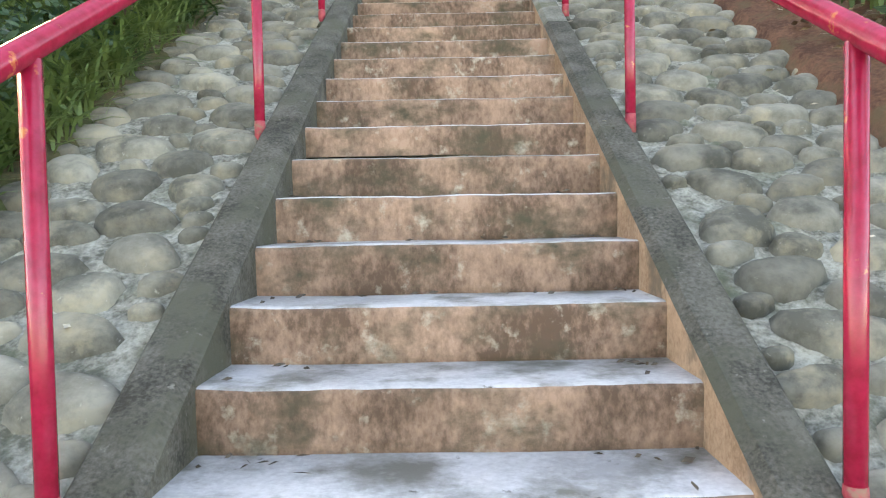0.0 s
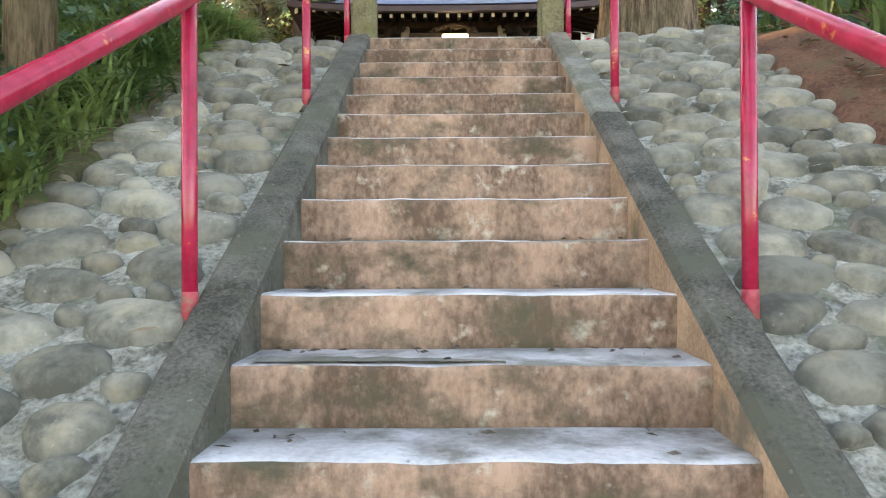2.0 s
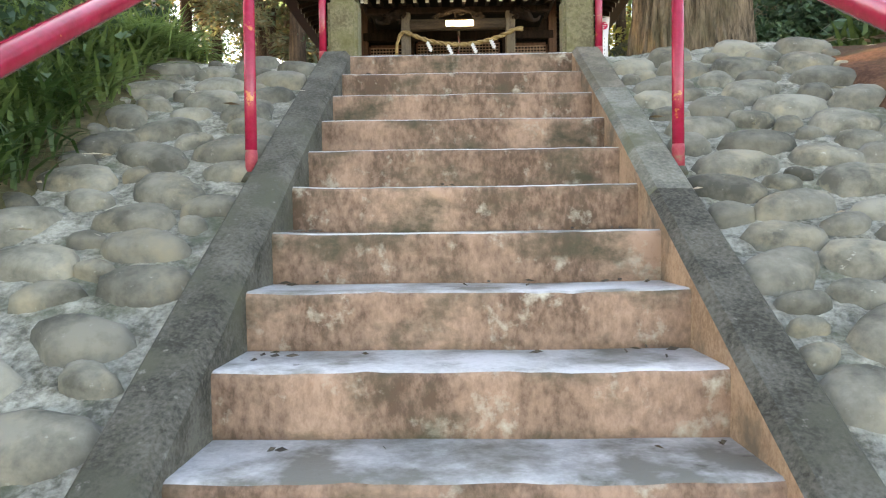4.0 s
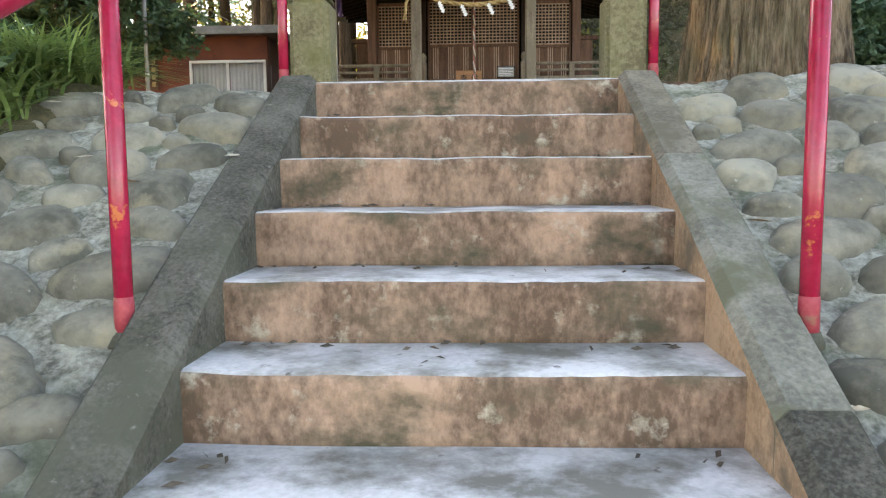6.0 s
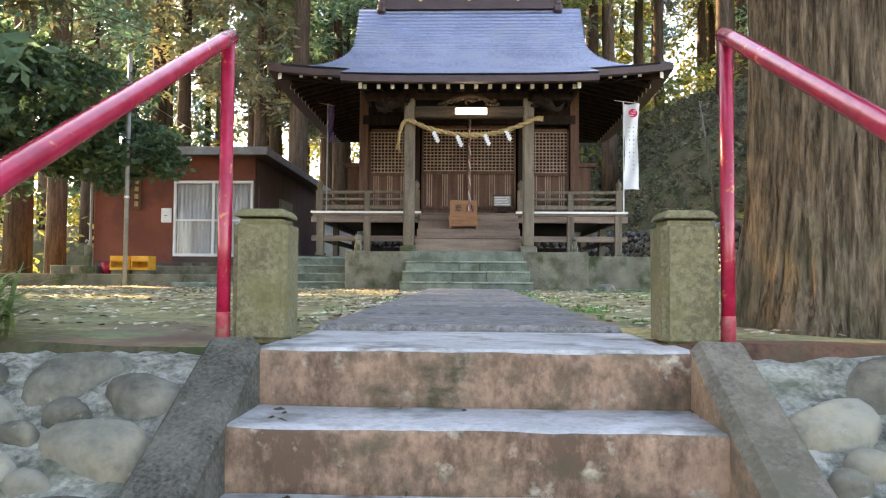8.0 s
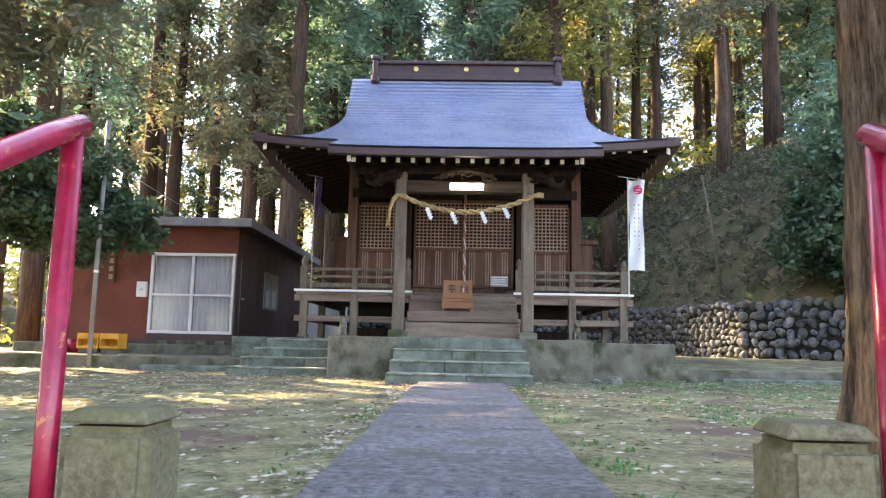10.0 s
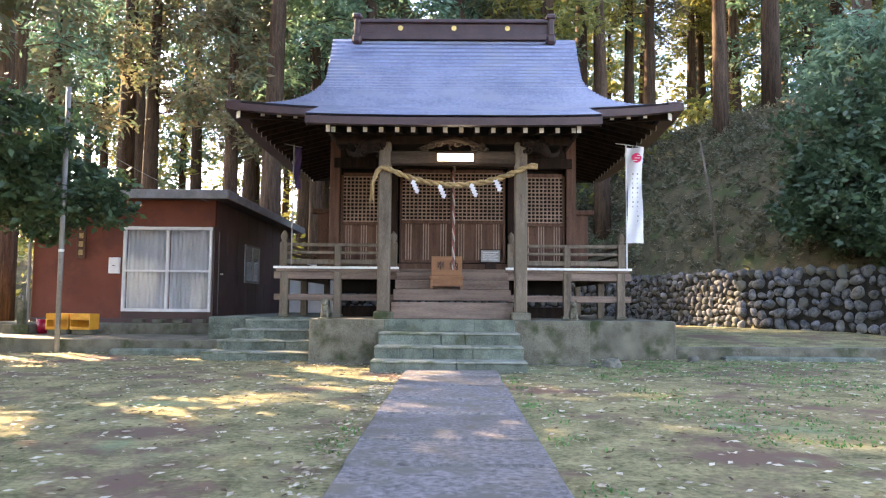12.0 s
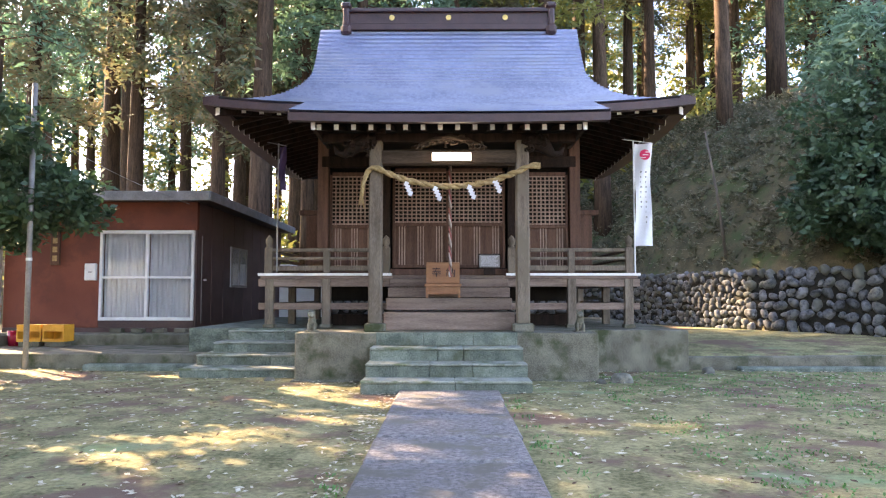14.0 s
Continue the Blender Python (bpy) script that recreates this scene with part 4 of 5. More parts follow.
# ---- terraces ----
tl = solid("terrace_left", (-26, -4.25, 13.0, 15.2, -0.1, 0.30), BLOCKC, "low weathered concrete terrace edge before the shed", "terrace", kind="structure", bevel=0.02)
solid("terrace_upper", (-10.2, -4.7, 15.2, 24, -0.1, 0.52), BLOCKC, "concrete footing slab under the shed", "terrace", kind="structure", bevel=0.02)
solid("kerb_stone", (-6.2, -4.3, 12.72, 13.0, -0.1, 0.14), GREENSTONE, "low mossy kerb stone at the terrace foot", "kerb", kind="structure", bevel=0.03)
bm = bmesh.new()
for k in range(14):
    x0 = 4.06 + 1.1 * k
    y0 = 13.0 + 0.09 * k
    box(x0, x0 + 1.085, y0, y0 + 0.22, -0.1, 0.25, 0.02, bm)
tagged(link_bm("kerb_right", bm, BLOCKC), "low concrete kerb edging the yard", "kerb", kind="structure")
solid("kerb_low", (4.9, 7.6, 12.72, 12.95, -0.1, 0.10), GREENSTONE, "sunken mossy kerb strip beside the yard", "kerb", kind="structure", bevel=0.02)
for x, y, r in ((4.25, 12.45, 0.16), (2.55, 11.25, 0.2), (2.2, 11.05, 0.1), (-2.7, 11.4, 0.09)):
    o = new("loose_stone", cobbles[int(x * 10) % 10])
    o.matrix_basis = Matrix.LocRotScale((x, y, 0.02), Euler((0, 0, x)), (r, r * 0.8, r * 0.7))
    tagged(o, "loose rounded stone lying on the ground", "stone", "loose stones")

# ---- shed ----
SY = 15.9
shed = thing("shed", (-7.4, SY, 0.52), "low red-brown shed with a curtained sliding window and flat roof", "shed")
SHO = Vector((-7.4, SY, 0.52))


def hp(name, dims, material, label="", bevel=0.006, parent=None):
    bm = box(*dims, bevel=bevel)
    for v in bm.verts:
        v.co -= SHO
    return part(name, bm, material, parent or shed, label)


X0, X1 = -9.5, -5.38
hp("front_wall", (X0, -7.46, SY, SY + 0.12, 0.62, 3.3), SHED_RED)
hp("front_wall", (-7.459, X1, SY, SY + 0.12, 2.70, 3.3), SHED_RED)
hp("front_wall", (-5.42, X1, SY, SY + 0.12, 0.62, 2.70), SHED_DARK)
hp("front_wall", (-7.459, -5.421, SY, SY + 0.12, 0.62, 0.77), SHED_DARK)
for k in range(9):
    y0 = SY + 0.125 + 0.86 * k
    if k == 3:
        hp("side_panel", (X1 - 0.1, X1, y0, y0 + 0.845, 0.62, 1.55), SHED_DARK)
        hp("side_panel", (X1 - 0.1, X1, y0, y0 + 0.845, 2.5, 3.3), SHED_DARK)
        # pale slab puts the panes' sky reflection into its colour
        w = hp("side_window", (X1 - 0.05, X1 + 0.01, y0 - 0.3, y0 + 1.1, 1.5, 2.5), CURTAIN_REFLECTION, "small aluminium side window with sky reflection put into a pale backing")
        for a, b, z0, z1 in ((-0.3, 1.1, 1.5, 1.56), (-0.3, 1.1, 2.45, 2.5), (-0.3, -0.24, 1.56, 2.45), (1.04, 1.1, 1.56, 2.45), (0.38, 0.42, 1.56, 2.45)):
            hp("window_frame", (X1 + 0.011, X1 + 0.04, y0 + a, y0 + b, z0, z1), METAL, parent=w)
        hp("pane", (X1 + 0.011, X1 + 0.016, y0 - 0.24, y0 + 0.38, 1.56, 2.45), GLASS, parent=w)
        hp("pane", (X1 + 0.011, X1 + 0.016, y0 + 0.42, y0 + 1.04, 1.56, 2.45), GLASS, parent=w)
    else:
        hp("side_panel", (X1 - 0.1, X1, y0, y0 + 0.845, 0.62, 3.3), SHED_DARK)
hp("back_wall", (X0, X1 - 0.11, SY + 7.7, SY + 7.8, 0.62, 3.3), SHED_RED)
hp("left_wall", (X0, X0 + 0.1, SY + 0.13, SY + 7.69, 0.62, 3.3), SHED_RED)
hp("base_sill", (X0, X1, SY - 0.02, SY + 0.14, 0.5, 0.62), SHED_DARK)
hp("door_seam", (X1, X1 + 0.012, SY + 0.3, SY + 0.34, 0.7, 2.6), METAL)
hp("door_knob", (X1, X1 + 0.06, SY + 0.45, SY + 0.5, 1.62, 1.66), ALU)
hp("roof", (X0 - 0.3, X1 + 0.38, SY - 0.42, SY + 8.0, 3.38, 3.44), METAL, "flat grey metal roof")
hp("roof_edge", (X0 - 0.32, X1 + 0.40, SY - 0.46, SY - 0.42, 3.28, 3.48), METAL)
hp("roof_edge", (X1 + 0.38, X1 + 0.42, SY - 0.42, SY + 8.0, 3.28, 3.48), METAL)
hp("eave_board", (X0, X1 + 0.36, SY - 0.4, SY + 7.9, 3.3, 3.38), SHED_DARK)
win = hp("sliding_window", (-7.45, -5.43, SY - 0.03, SY + 0.06, 0.77, 0.84), ALU, "white aluminium sliding window")
for dims in ((-7.45, -5.43, 2.62, 2.69), (-7.45, -7.39, 0.84, 2.62), (-5.49, -5.43, 0.84, 2.62), (-6.47, -6.41, 0.84, 2.62)):
    hp("window_frame", (dims[0], dims[1], SY - 0.03, SY + 0.06, dims[2], dims[3]), ALU, parent=win)
for a, b in ((-7.39, -6.47), (-6.41, -5.49)):
    hp("glazing_bar", (a, b, SY - 0.01, SY + 0.04, 1.66, 1.71), ALU, parent=win)
    for z0, z1 in ((0.84, 1.66), (1.71, 2.62)):
        hp("pane", (a, b, SY + 0.01, SY + 0.016, z0, z1), GLASS, parent=win).visible_shadow = False
    bm = bmesh.new()
    n = 60
    c = [(bm.verts.new((a + (b - a) * i / n, SY + 0.10 + 0.022 * math.sin(i * 0.9 + 0.6 * math.sin(i * 0.37)), 0.8)), bm.verts.new((a + (b - a) * i / n, SY + 0.10 + 0.014 * math.sin(i * 0.9), 2.66))) for i in range(n + 1)]
    for p, q in zip(c, c[1:]):
        bm.faces.new((p[0], q[0], q[1], p[1]))
    for v in bm.verts:
        v.co -= SHO
    part("curtain", bm, CURTAIN_REFLECTION, win, "pleated white curtain", True)
meter = thing("meter_box", (-7.62, SY - 0.04, 1.62), "white plastic meter box on the shed wall", "meter box")
part("case", box(-0.12, 0.12, -0.05, 0.04, 0, 0.36, 0.012), ALU, meter)
part("slot", box(-0.04, 0.04, -0.054, -0.05, 0.17, 0.185, 0), INK, meter)
plq = thing("wall_sign", (-8.4, SY - 0.03, 1.95), "narrow wooden sign hanging on the shed wall", "sign")
part("board", box(-0.1, 0.1, -0.02, 0.028, 0, 0.85, 0.004), WOOD_RED, plq)
for k in range(4):
    part("text_stroke", box(-0.05, 0.05, -0.024, -0.021, 0.08 + 0.19 * k, 0.2 + 0.19 * k, 0), STRAW, plq)
pipe = thing("drain_pipe", (-9.55, SY - 0.05, 0.4), "grey drain pipe at the shed corner", "pipe")
part("tube", tube([(0, 0, 0), (0, 0, 2.9)], 0.035, 8), METAL, pipe)
for k in range(5):
    solid("concrete_block", (-7.1 + 0.45 * k, -6.85 + 0.45 * k, SY - 0.25, SY - 0.06, 0.52, 0.61), BLOCKC, "grey concrete block under the shed", "concrete block", group="shed footing blocks")


def crate(x, y, z, turn):
    c = thing("crate", (x, y, z), "yellow plastic bottle crate standing open on its side", "crate", "yellow crates")
    c.rotation_euler = (0, 0, radians(turn))
    part("bottom", box(-0.22, 0.22, -0.17, 0.17, 0.0, 0.02, 0.003), YELLOW, c)
    part("top", box(-0.22, 0.22, -0.17, 0.17, 0.31, 0.33, 0.003), YELLOW, c)
    part("back", box(-0.22, 0.22, 0.15, 0.17, 0.02, 0.31, 0.003), YELLOW, c)
    for a in (-0.22, 0.2):
        part("side", box(a, a + 0.02, -0.17, 0.15, 0.02, 0.31, 0.003), YELLOW, c)
    part("rim", box(-0.2, 0.2, -0.172, -0.152, 0.2, 0.31, 0.003), YELLOW, c)
    part("rim", box(-0.2, 0.2, -0.172, -0.152, 0.02, 0.06, 0.003), YELLOW, c)


for x0 in (-8.2, -7.66):
    solid("concrete_block", (x0 - 0.2, x0 + 0.2, 14.62, 14.85, 0.302, 0.40), BLOCKC, "grey concrete block under a yellow crate", "concrete block", group="crate blocks")
crate(-8.2, 14.75, 0.402, 8)
crate(-7.68, 14.75, 0.402, -6)
solid("crate_stand", (-9.4, -8.85, 14.7, 15.1, 0.302, 0.5), BLOCKC, "hollow concrete block beside the shed corner", "concrete block")
tap = thing("water_tap", (-9.1, 14.9, 0.5), "standing water tap on a short concrete post", "tap")
part("column", box(-0.07, 0.07, -0.07, 0.07, 0, 0.5, 0.01), BLOCKC, tap)
part("spout", tube([(0, 0, 0.5), (0, 0, 0.6), (0, -0.1, 0.62), (0, -0.13, 0.56)], 0.018, 8), METAL, tap)
ext = thing("fire_bucket", (-8.65, 14.95, 0.302), "red fire bucket beside the crates", "bucket")
part("body", tube([(0, 0, 0), (0, 0, 0.3)], [0.12, 0.15], 16), RED, ext, "", True)
pole = thing("utility_pole", (-7.22, 12.85, 0.0), "thin grey metal pole standing at the yard's edge", "pole")
part("shaft", tube([(0, 0, -0.1), (0, 0, 5.0)], 0.045, 10), METAL, pole, "", True)
part("clamp", tube([(0, 0, 1.9), (0, 0, 1.95)], 0.05, 10), ALU, pole)
cable = thing("cable", (-7.2, 12.85, 4.2), "thin sagging cable to the shed roof", "cable")
part("wire", tube([(0, 0, 0)] + [(0.17 * k, 0.22 * k, -0.09 * k - 0.12 * math.sin(k / 12 * math.pi)) for k in range(1, 12)], 0.006, 5), METAL, cable)
# added white sheet stands in for sky-lit background between the posts
solid("bright_background_panel", (-4.9, -3.6, 21.5, 21.6, 0.2, 2.2), WHITE, "white panel added for the bright sky-lit background behind the hall", "panel")

# ---- cobble retaining wall ----
wallr = thing("retaining_wall", (0, 0, 0), "retaining wall of dark rounded cobbles below the wooded bank", "retaining wall", kind="structure")
wall_pts = [Vector((x, y, 0)) for x, y in WALL_LINE]
small = []
wr = random.Random(11)
bmw = bmesh.new()
big_v, big_f = [], []
for seg, (p, q) in enumerate(zip(wall_pts, wall_pts[1:])):
    d = (q - p).normalized()
    n = Vector((d.y, -d.x, 0)) * (1 if (d.y < 0) else 1)
    if n.y > 0 and abs(d.x) > 0.9:
        n = -n
    elif abs(d.x) <= 0.9 and n.x > 0:
        n = -n
    ln = (q - p).length
    back = [p - n * 0.95, p, q, q - n * 0.95]
    vs = [bmw.verts.new((b.x, b.y, z)) for z in (-0.1, 1.82) for b in back]
    for k in range(4):
        bmw.faces.new((vs[k], vs[(k + 1) % 4], vs[4 + (k + 1) % 4], vs[4 + k]))
    bmw.faces.new(vs[4:])
    s = 0.1
    row = 0
    z = 0.32
    while z < 1.9:
        r = 0.105 if seg == 1 else 0.155
        s = wr.uniform(0, r)
        while s < ln:
            rr = r * wr.uniform(0.65, 1.25)
            at = p + d * s + n * 0.0 + Vector((0, 0, z + wr.uniform(-0.06, 0.06)))
            m = Matrix.LocRotScale(at, n.to_track_quat("Z", "Y").to_euler(), None) @ pose(0, 0, 0, 0, 0, wr.uniform(0, 360)) @ Matrix.Diagonal((rr, rr * 0.78, rr * 0.75, 1))
            small.append(((at - Vector((8.0, 18.0, 1))).length, m))
            s += rr * 1.85
        z += r * 1.62
bmesh.ops.recalc_face_normals(bmw, faces=bmw.faces)
part("backing", bmw, mat("wall_joint", (0.014, 0.013, 0.011), (0.04, 0.036, 0.028), scale=8, rough=0.95, bump=0.5), wallr)
WALLSTONE = mat("wall_stone", (0.035, 0.038, 0.04), (0.18, 0.182, 0.185), scale=4, fine=12, rough=0.8, bump=0.3, c=(0.1, 0.1, 0.08), c_scale=1.5, vary=0.4)
wall_cobbles = []
for me in cobbles:
    w = me.copy()
    w.materials[0] = WALLSTONE
    wall_cobbles.append(w)
small.sort(key=lambda t: t[0])
for _, m in small[:300]:
    o = new("cobble", wall_cobbles[rnd.randrange(10)])
    o.parent, o.matrix_basis = wallr, m
for _, m in small[300:]:
    me = cobbles[rnd.randrange(10)]
    o = len(big_v)
    big_v += [m @ v.co for v in me.vertices]
    big_f += [[o + i for i in f.vertices] for f in me.polygons]
o = raw("cobble_rest", big_v, big_f, WALLSTONE, True)
o.parent, o["kind"] = wallr, "stuff"


# ---- trees ----
def sprays(centers, size, n_each, seed, droop=0.3, shape=0.28):
    """Many small pointed leaf blades about the given points."""
    g = np.random.default_rng(seed)
    c = np.repeat(np.asarray(centers, float), n_each, axis=0)
    n = len(c)
    d = g.normal(size=(n, 3))
    d[:, 2] = d[:, 2] * 0.6 - droop
    d /= np.linalg.norm(d, axis=1)[:, None]
    s = np.cross(d, g.normal(size=(n, 3)))
    s /= np.linalg.norm(s, axis=1)[:, None]
    ln = size * g.uniform(0.5, 1.3, n)[:, None]
    b = c + d * ln * 0.15 + g.normal(size=(n, 3)) * size * 0.45
    mid = b + d * ln * 0.45
    v = np.stack([b, mid + s * ln * shape, b + d * ln, mid - s * ln * shape], 1).reshape(-1, 3)
    f = np.arange(n * 4).reshape(-1, 4)
    return v, f


def mesh_np(name, v, f, material):
    me = bpy.data.meshes.new(name)
    me.from_pydata(v.tolist(), [], f.tolist())
    me.materials.append(material)
    me.update()
    return me


def cedar(seed, height, leafm, low=0.3, blades=7, spread=2.6, size=0.34, label="tall cedar with a straight brown trunk and drooping foliage"):
    r = random.Random(seed)
    t = thing("cedar_tree", (0, 0, 0), label, "tree", "forest cedars")
    lean = r.uniform(-0.3, 0.3), r.uniform(-0.3, 0.3)
    base_r = 0.2 + height * 0.006
    bm = tube([(lean[0] * (z / height) ** 2 * 2, lean[1] * (z / height) ** 2 * 2, z) for z in [height * k / 8 - 0.3 for k in range(9)]], [base_r * (1.15 - 0.95 * k / 8) for k in range(9)], 10)
    part("trunk", bm, BARK_FAR, t, "", True)
    cs = []
    bm = bmesh.new()
    for k in range(64):
        fz = low + (1 - low) * (k / 64) ** 0.9
        z = height * fz
        ln = spread * (1.05 - fz) / (1.05 - low) * r.uniform(0.5, 1.1) + 0.4
        a = r.uniform(0, math.tau)
        ex, ey = math.cos(a), math.sin(a)
        up = 0.25 * ln
        tube([(0, 0, z), (ex * ln * 0.5, ey * ln * 0.5, z + up * 0.3), (ex * ln, ey * ln, z - 0.1 * ln)], [0.035, 0.02, 0.006], 4, bm, False)
        for q in range(9):
            u = 0.25 + 0.75 * q / 8
            for w in range(2):
                cs.append((ex * ln * u + r.gauss(0, 0.22), ey * ln * u + r.gauss(0, 0.22), z + up * 0.3 * (1 - (2 * u - 1) ** 2) - 0.1 * ln * u + r.gauss(0, 0.16)))
    part("limb", bm, BARK_FAR, t)
    v, f = sprays(cs, size, blades, seed, 0.35, 0.16)
    cr = new("crown", mesh_np("crown", v, f, leafm))
    cr.parent = t
    return t


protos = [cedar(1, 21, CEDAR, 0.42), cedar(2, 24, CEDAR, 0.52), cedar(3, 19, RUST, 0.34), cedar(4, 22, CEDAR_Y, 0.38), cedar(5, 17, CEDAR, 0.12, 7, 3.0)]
spots = []
fr = random.Random(21)


def free(x, y, gap):
    return all((x - a) ** 2 + (y - b) ** 2 > gap * gap for a, b in spots)


tries = 0
while len(spots) < 112 and tries < 9000:
    tries += 1
    x, y = fr.uniform(-34, 34), fr.uniform(16, 60)
    if (-12 < x < -4 and y < 25) or (-4 <= x < 6.5 and y < 22.3) or (x > 6 and y < 27) or (x < -12 and y < 17) or abs(x) > 5 + y * 0.66:
        continue
    if free(x, y, 1.7):
        spots.append((x, y))
# unseen cedars added around the stairs, those at left to block the sun
unseen_shade_spots = [(-16, 9), (-19, 3), (-14, -3), (-22, 14), (-12, -8), (14.5, 6), (13, -1), (17, 12), (12, -7), (-6, -16), (7, -17), (0, -22), (-11.5, 12.5), (-10.5, 5.0), (-8.5, 3.4), (-7.5, 0.4), (-9, -3.2), (-11.5, 1.2), (-8.0, 6.5), (-13, 7.5), (-6.3, 4.4), (-6.9, 2.0), (-11.0, 8.8), (-9.4, 8.0)]
first = {}
for i, (x, y) in enumerate(spots + unseen_shade_spots):
    p = protos[(i * 7 + i // 5) % 5]
    if x > 6 and i < len(spots) and i % 2:
        p = protos[3]
    elif x < 3 and p is protos[3]:
        p = protos[i % 2]
    # low-crowned kind where the added cedars have to stop the sun
    if i >= len(spots):
        p = protos[4] if 8.2 < abs(x) < 12 and y < 9.5 else protos[0]
    m = pose(x, y, ground_z(x, y) - 0.1, 0, 0, fr.uniform(0, 360)) @ Matrix.Scale(fr.uniform(0.85, 1.2), 4)
    if p not in first:
        first[p] = True
        p.matrix_basis = m
    else:
        c = copy_thing(p, m)
        c.scale = m.to_scale()


def shrub(name, centers, size, n, seed, leafm, stems, label, category, group="", droop=0.05, shape=0.3):
    t = thing(name, centers[0], label, category, group)
    o = Vector(centers[0])
    v, f = sprays(centers, size, n, seed, droop, shape)
    v = v - np.array(o)
    cr = new("crown", mesh_np("crown", v, f, leafm))
    cr.parent = t
    if stems:
        for s in stems:
            part("trunk", tube([Vector(q) - o for q in s[0]], s[1], 8), BARK_FAR, t, "", True)
    return t


def blob(c, rad, n, seed):
    g = np.random.default_rng(seed)
    d = g.normal(size=(n, 3))
    d /= np.linalg.norm(d, axis=1)[:, None]
    lump = 1 + 0.3 * np.sin(d[:, 0] * 5 + seed) * np.cos(d[:, 2] * 4 + seed * 2)
    return (np.array(c) + d * np.array(rad) * (g.uniform(0.35, 1, n) ** 0.5 * lump)[:, None]).tolist()


# dark evergreen beside the pole, over the shed's front
cs = blob((-9.0, 12.6, 3.9), (2.0, 1.5, 1.1), 420, 1) + blob((-8.0, 13.6, 3.1), (1.7, 1.0, 0.8), 300, 2) + blob((-11.0, 12.2, 4.4), (2.2, 1.6, 1.5), 360, 3) + blob((-10.6, 12.5, 2.4), (1.2, 1.2, 0.9), 160, 4)
shrub("evergreen_tree", cs, 0.16, 26, 31, GLOSSY, [(((-9.9, 12.6, -0.2), (-9.9, 12.5, 1.6), (-9.3, 12.6, 3.0), (-8.6, 12.7, 4.2)), [0.1, 0.08, 0.06, 0.02]), (((-9.9, 12.5, 1.4), (-10.6, 12.4, 2.8), (-11.2, 12.3, 4.4)), [0.06, 0.05, 0.02])], "dark glossy evergreen tree spreading over the shed front", "tree")
# overhanging cedar boughs above the yard
cs = blob((-8.2, 10.5, 6.6), (2.6, 1.8, 1.3), 330, 6) + blob((-10.5, 11.0, 8.2), (2.6, 2.0, 1.6), 300, 7)
shrub("cedar_bough", cs, 0.3, 15, 41, RUST, [(((-12.5, 11.0, 0), (-12.4, 11, 5), (-11.5, 11, 8), (-11, 11, 11)), [0.22, 0.18, 0.12, 0.06])], "overhanging cedar with rusty autumn needles", "tree", droop=0.4, shape=0.14)
cs = blob((-2.55, 2.0, 3.3), (0.55, 0.5, 0.35), 60, 8)
shrub("maple_bough", cs, 0.1, 14, 43, RUST, [(((-5.2, 2.2, -0.1), (-5.0, 2.2, 2.6), (-3.4, 2.0, 3.7), (-2.5, 2.0, 3.4)), [0.12, 0.1, 0.05, 0.01])], "small tree with an overhanging bough of turning leaves", "tree")
# dark bush above the cobble wall and green trees on the bank
cs = blob((9.5, 17.4, 3.8), (1.4, 1.4, 1.3), 420, 9) + blob((10.2, 16.2, 3.0), (1.5, 1.2, 0.95), 320, 10) + blob((10.7, 17.6, 5.2), (2.0, 1.8, 1.4), 320, 12)
shrub("evergreen_bush", cs, 0.18, 24, 51, GLOSSY, [(((9.7, 17.6, 1.8), (9.6, 17.5, 3.6), (10.2, 17.6, 5.6)), [0.12, 0.1, 0.04])], "dense dark evergreen bush above the cobble wall", "bush")
cs = blob((11.3, 18.8, 7.3), (1.8, 1.8, 1.7), 330, 13)
shrub("evergreen_tree", cs, 0.3, 15, 53, CEDAR, [(((11.4, 19.6, 3.0), (11.3, 19.5, 7), (11.2, 19.5, 12)), [0.2, 0.16, 0.06])], "green conifer leaning over the cobble wall", "tree", droop=0.35, shape=0.15)
# undergrowth of the bank
g = np.random.default_rng(77)
cs = []
for k in range(5600):
    x, y = g.uniform(4, 20), g.uniform(12, 38)
    h = hill(x, y)
    if h is not None and h > 1.95:
        cs.append((x, y, h + 0.1))
v, f = sprays(cs, 0.17, 15, 61, -0.2, 0.2)
o = new("undergrowth", mesh_np("undergrowth", v, f, leaf_mat("bank_leaf", (0.045, 0.065, 0.03), (0.21, 0.18, 0.11), 0.3, 1.6)))
tagged(o, "low green undergrowth covering the wooded bank", "undergrowth", kind="stuff")
cs = []
for k in range(900):
    x, y = g.uniform(-30, 14), g.uniform(24.5, 46)
    if x < -12 or y > 29:
        cs.append((x, y, ground_z(x, y) + g.uniform(0.1, 1.6)))
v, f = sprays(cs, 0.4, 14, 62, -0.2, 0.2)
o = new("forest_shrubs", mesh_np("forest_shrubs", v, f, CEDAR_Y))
tagged(o, "shrubs coloured yellow-green for sunlight, under the forest trees", "shrubs", kind="stuff")
cs = []
for k in range(2700):
    x, y = g.uniform(-46, 46), g.uniform(44, 66)
    if abs(x) < 6 + y * 0.62:
        cs.append((x, y, ground_z(x, y) + g.uniform(0.2, 13)))
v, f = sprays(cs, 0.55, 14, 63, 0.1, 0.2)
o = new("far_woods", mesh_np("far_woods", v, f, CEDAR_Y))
tagged(o, "foliage coloured yellow-green for sunlight, deep in the woods", "woods", kind="stuff")
leaner = thing("leaning_trunk", (7.75, 20.8, 2.7), "thin pale leaning tree trunk on the bank", "tree")
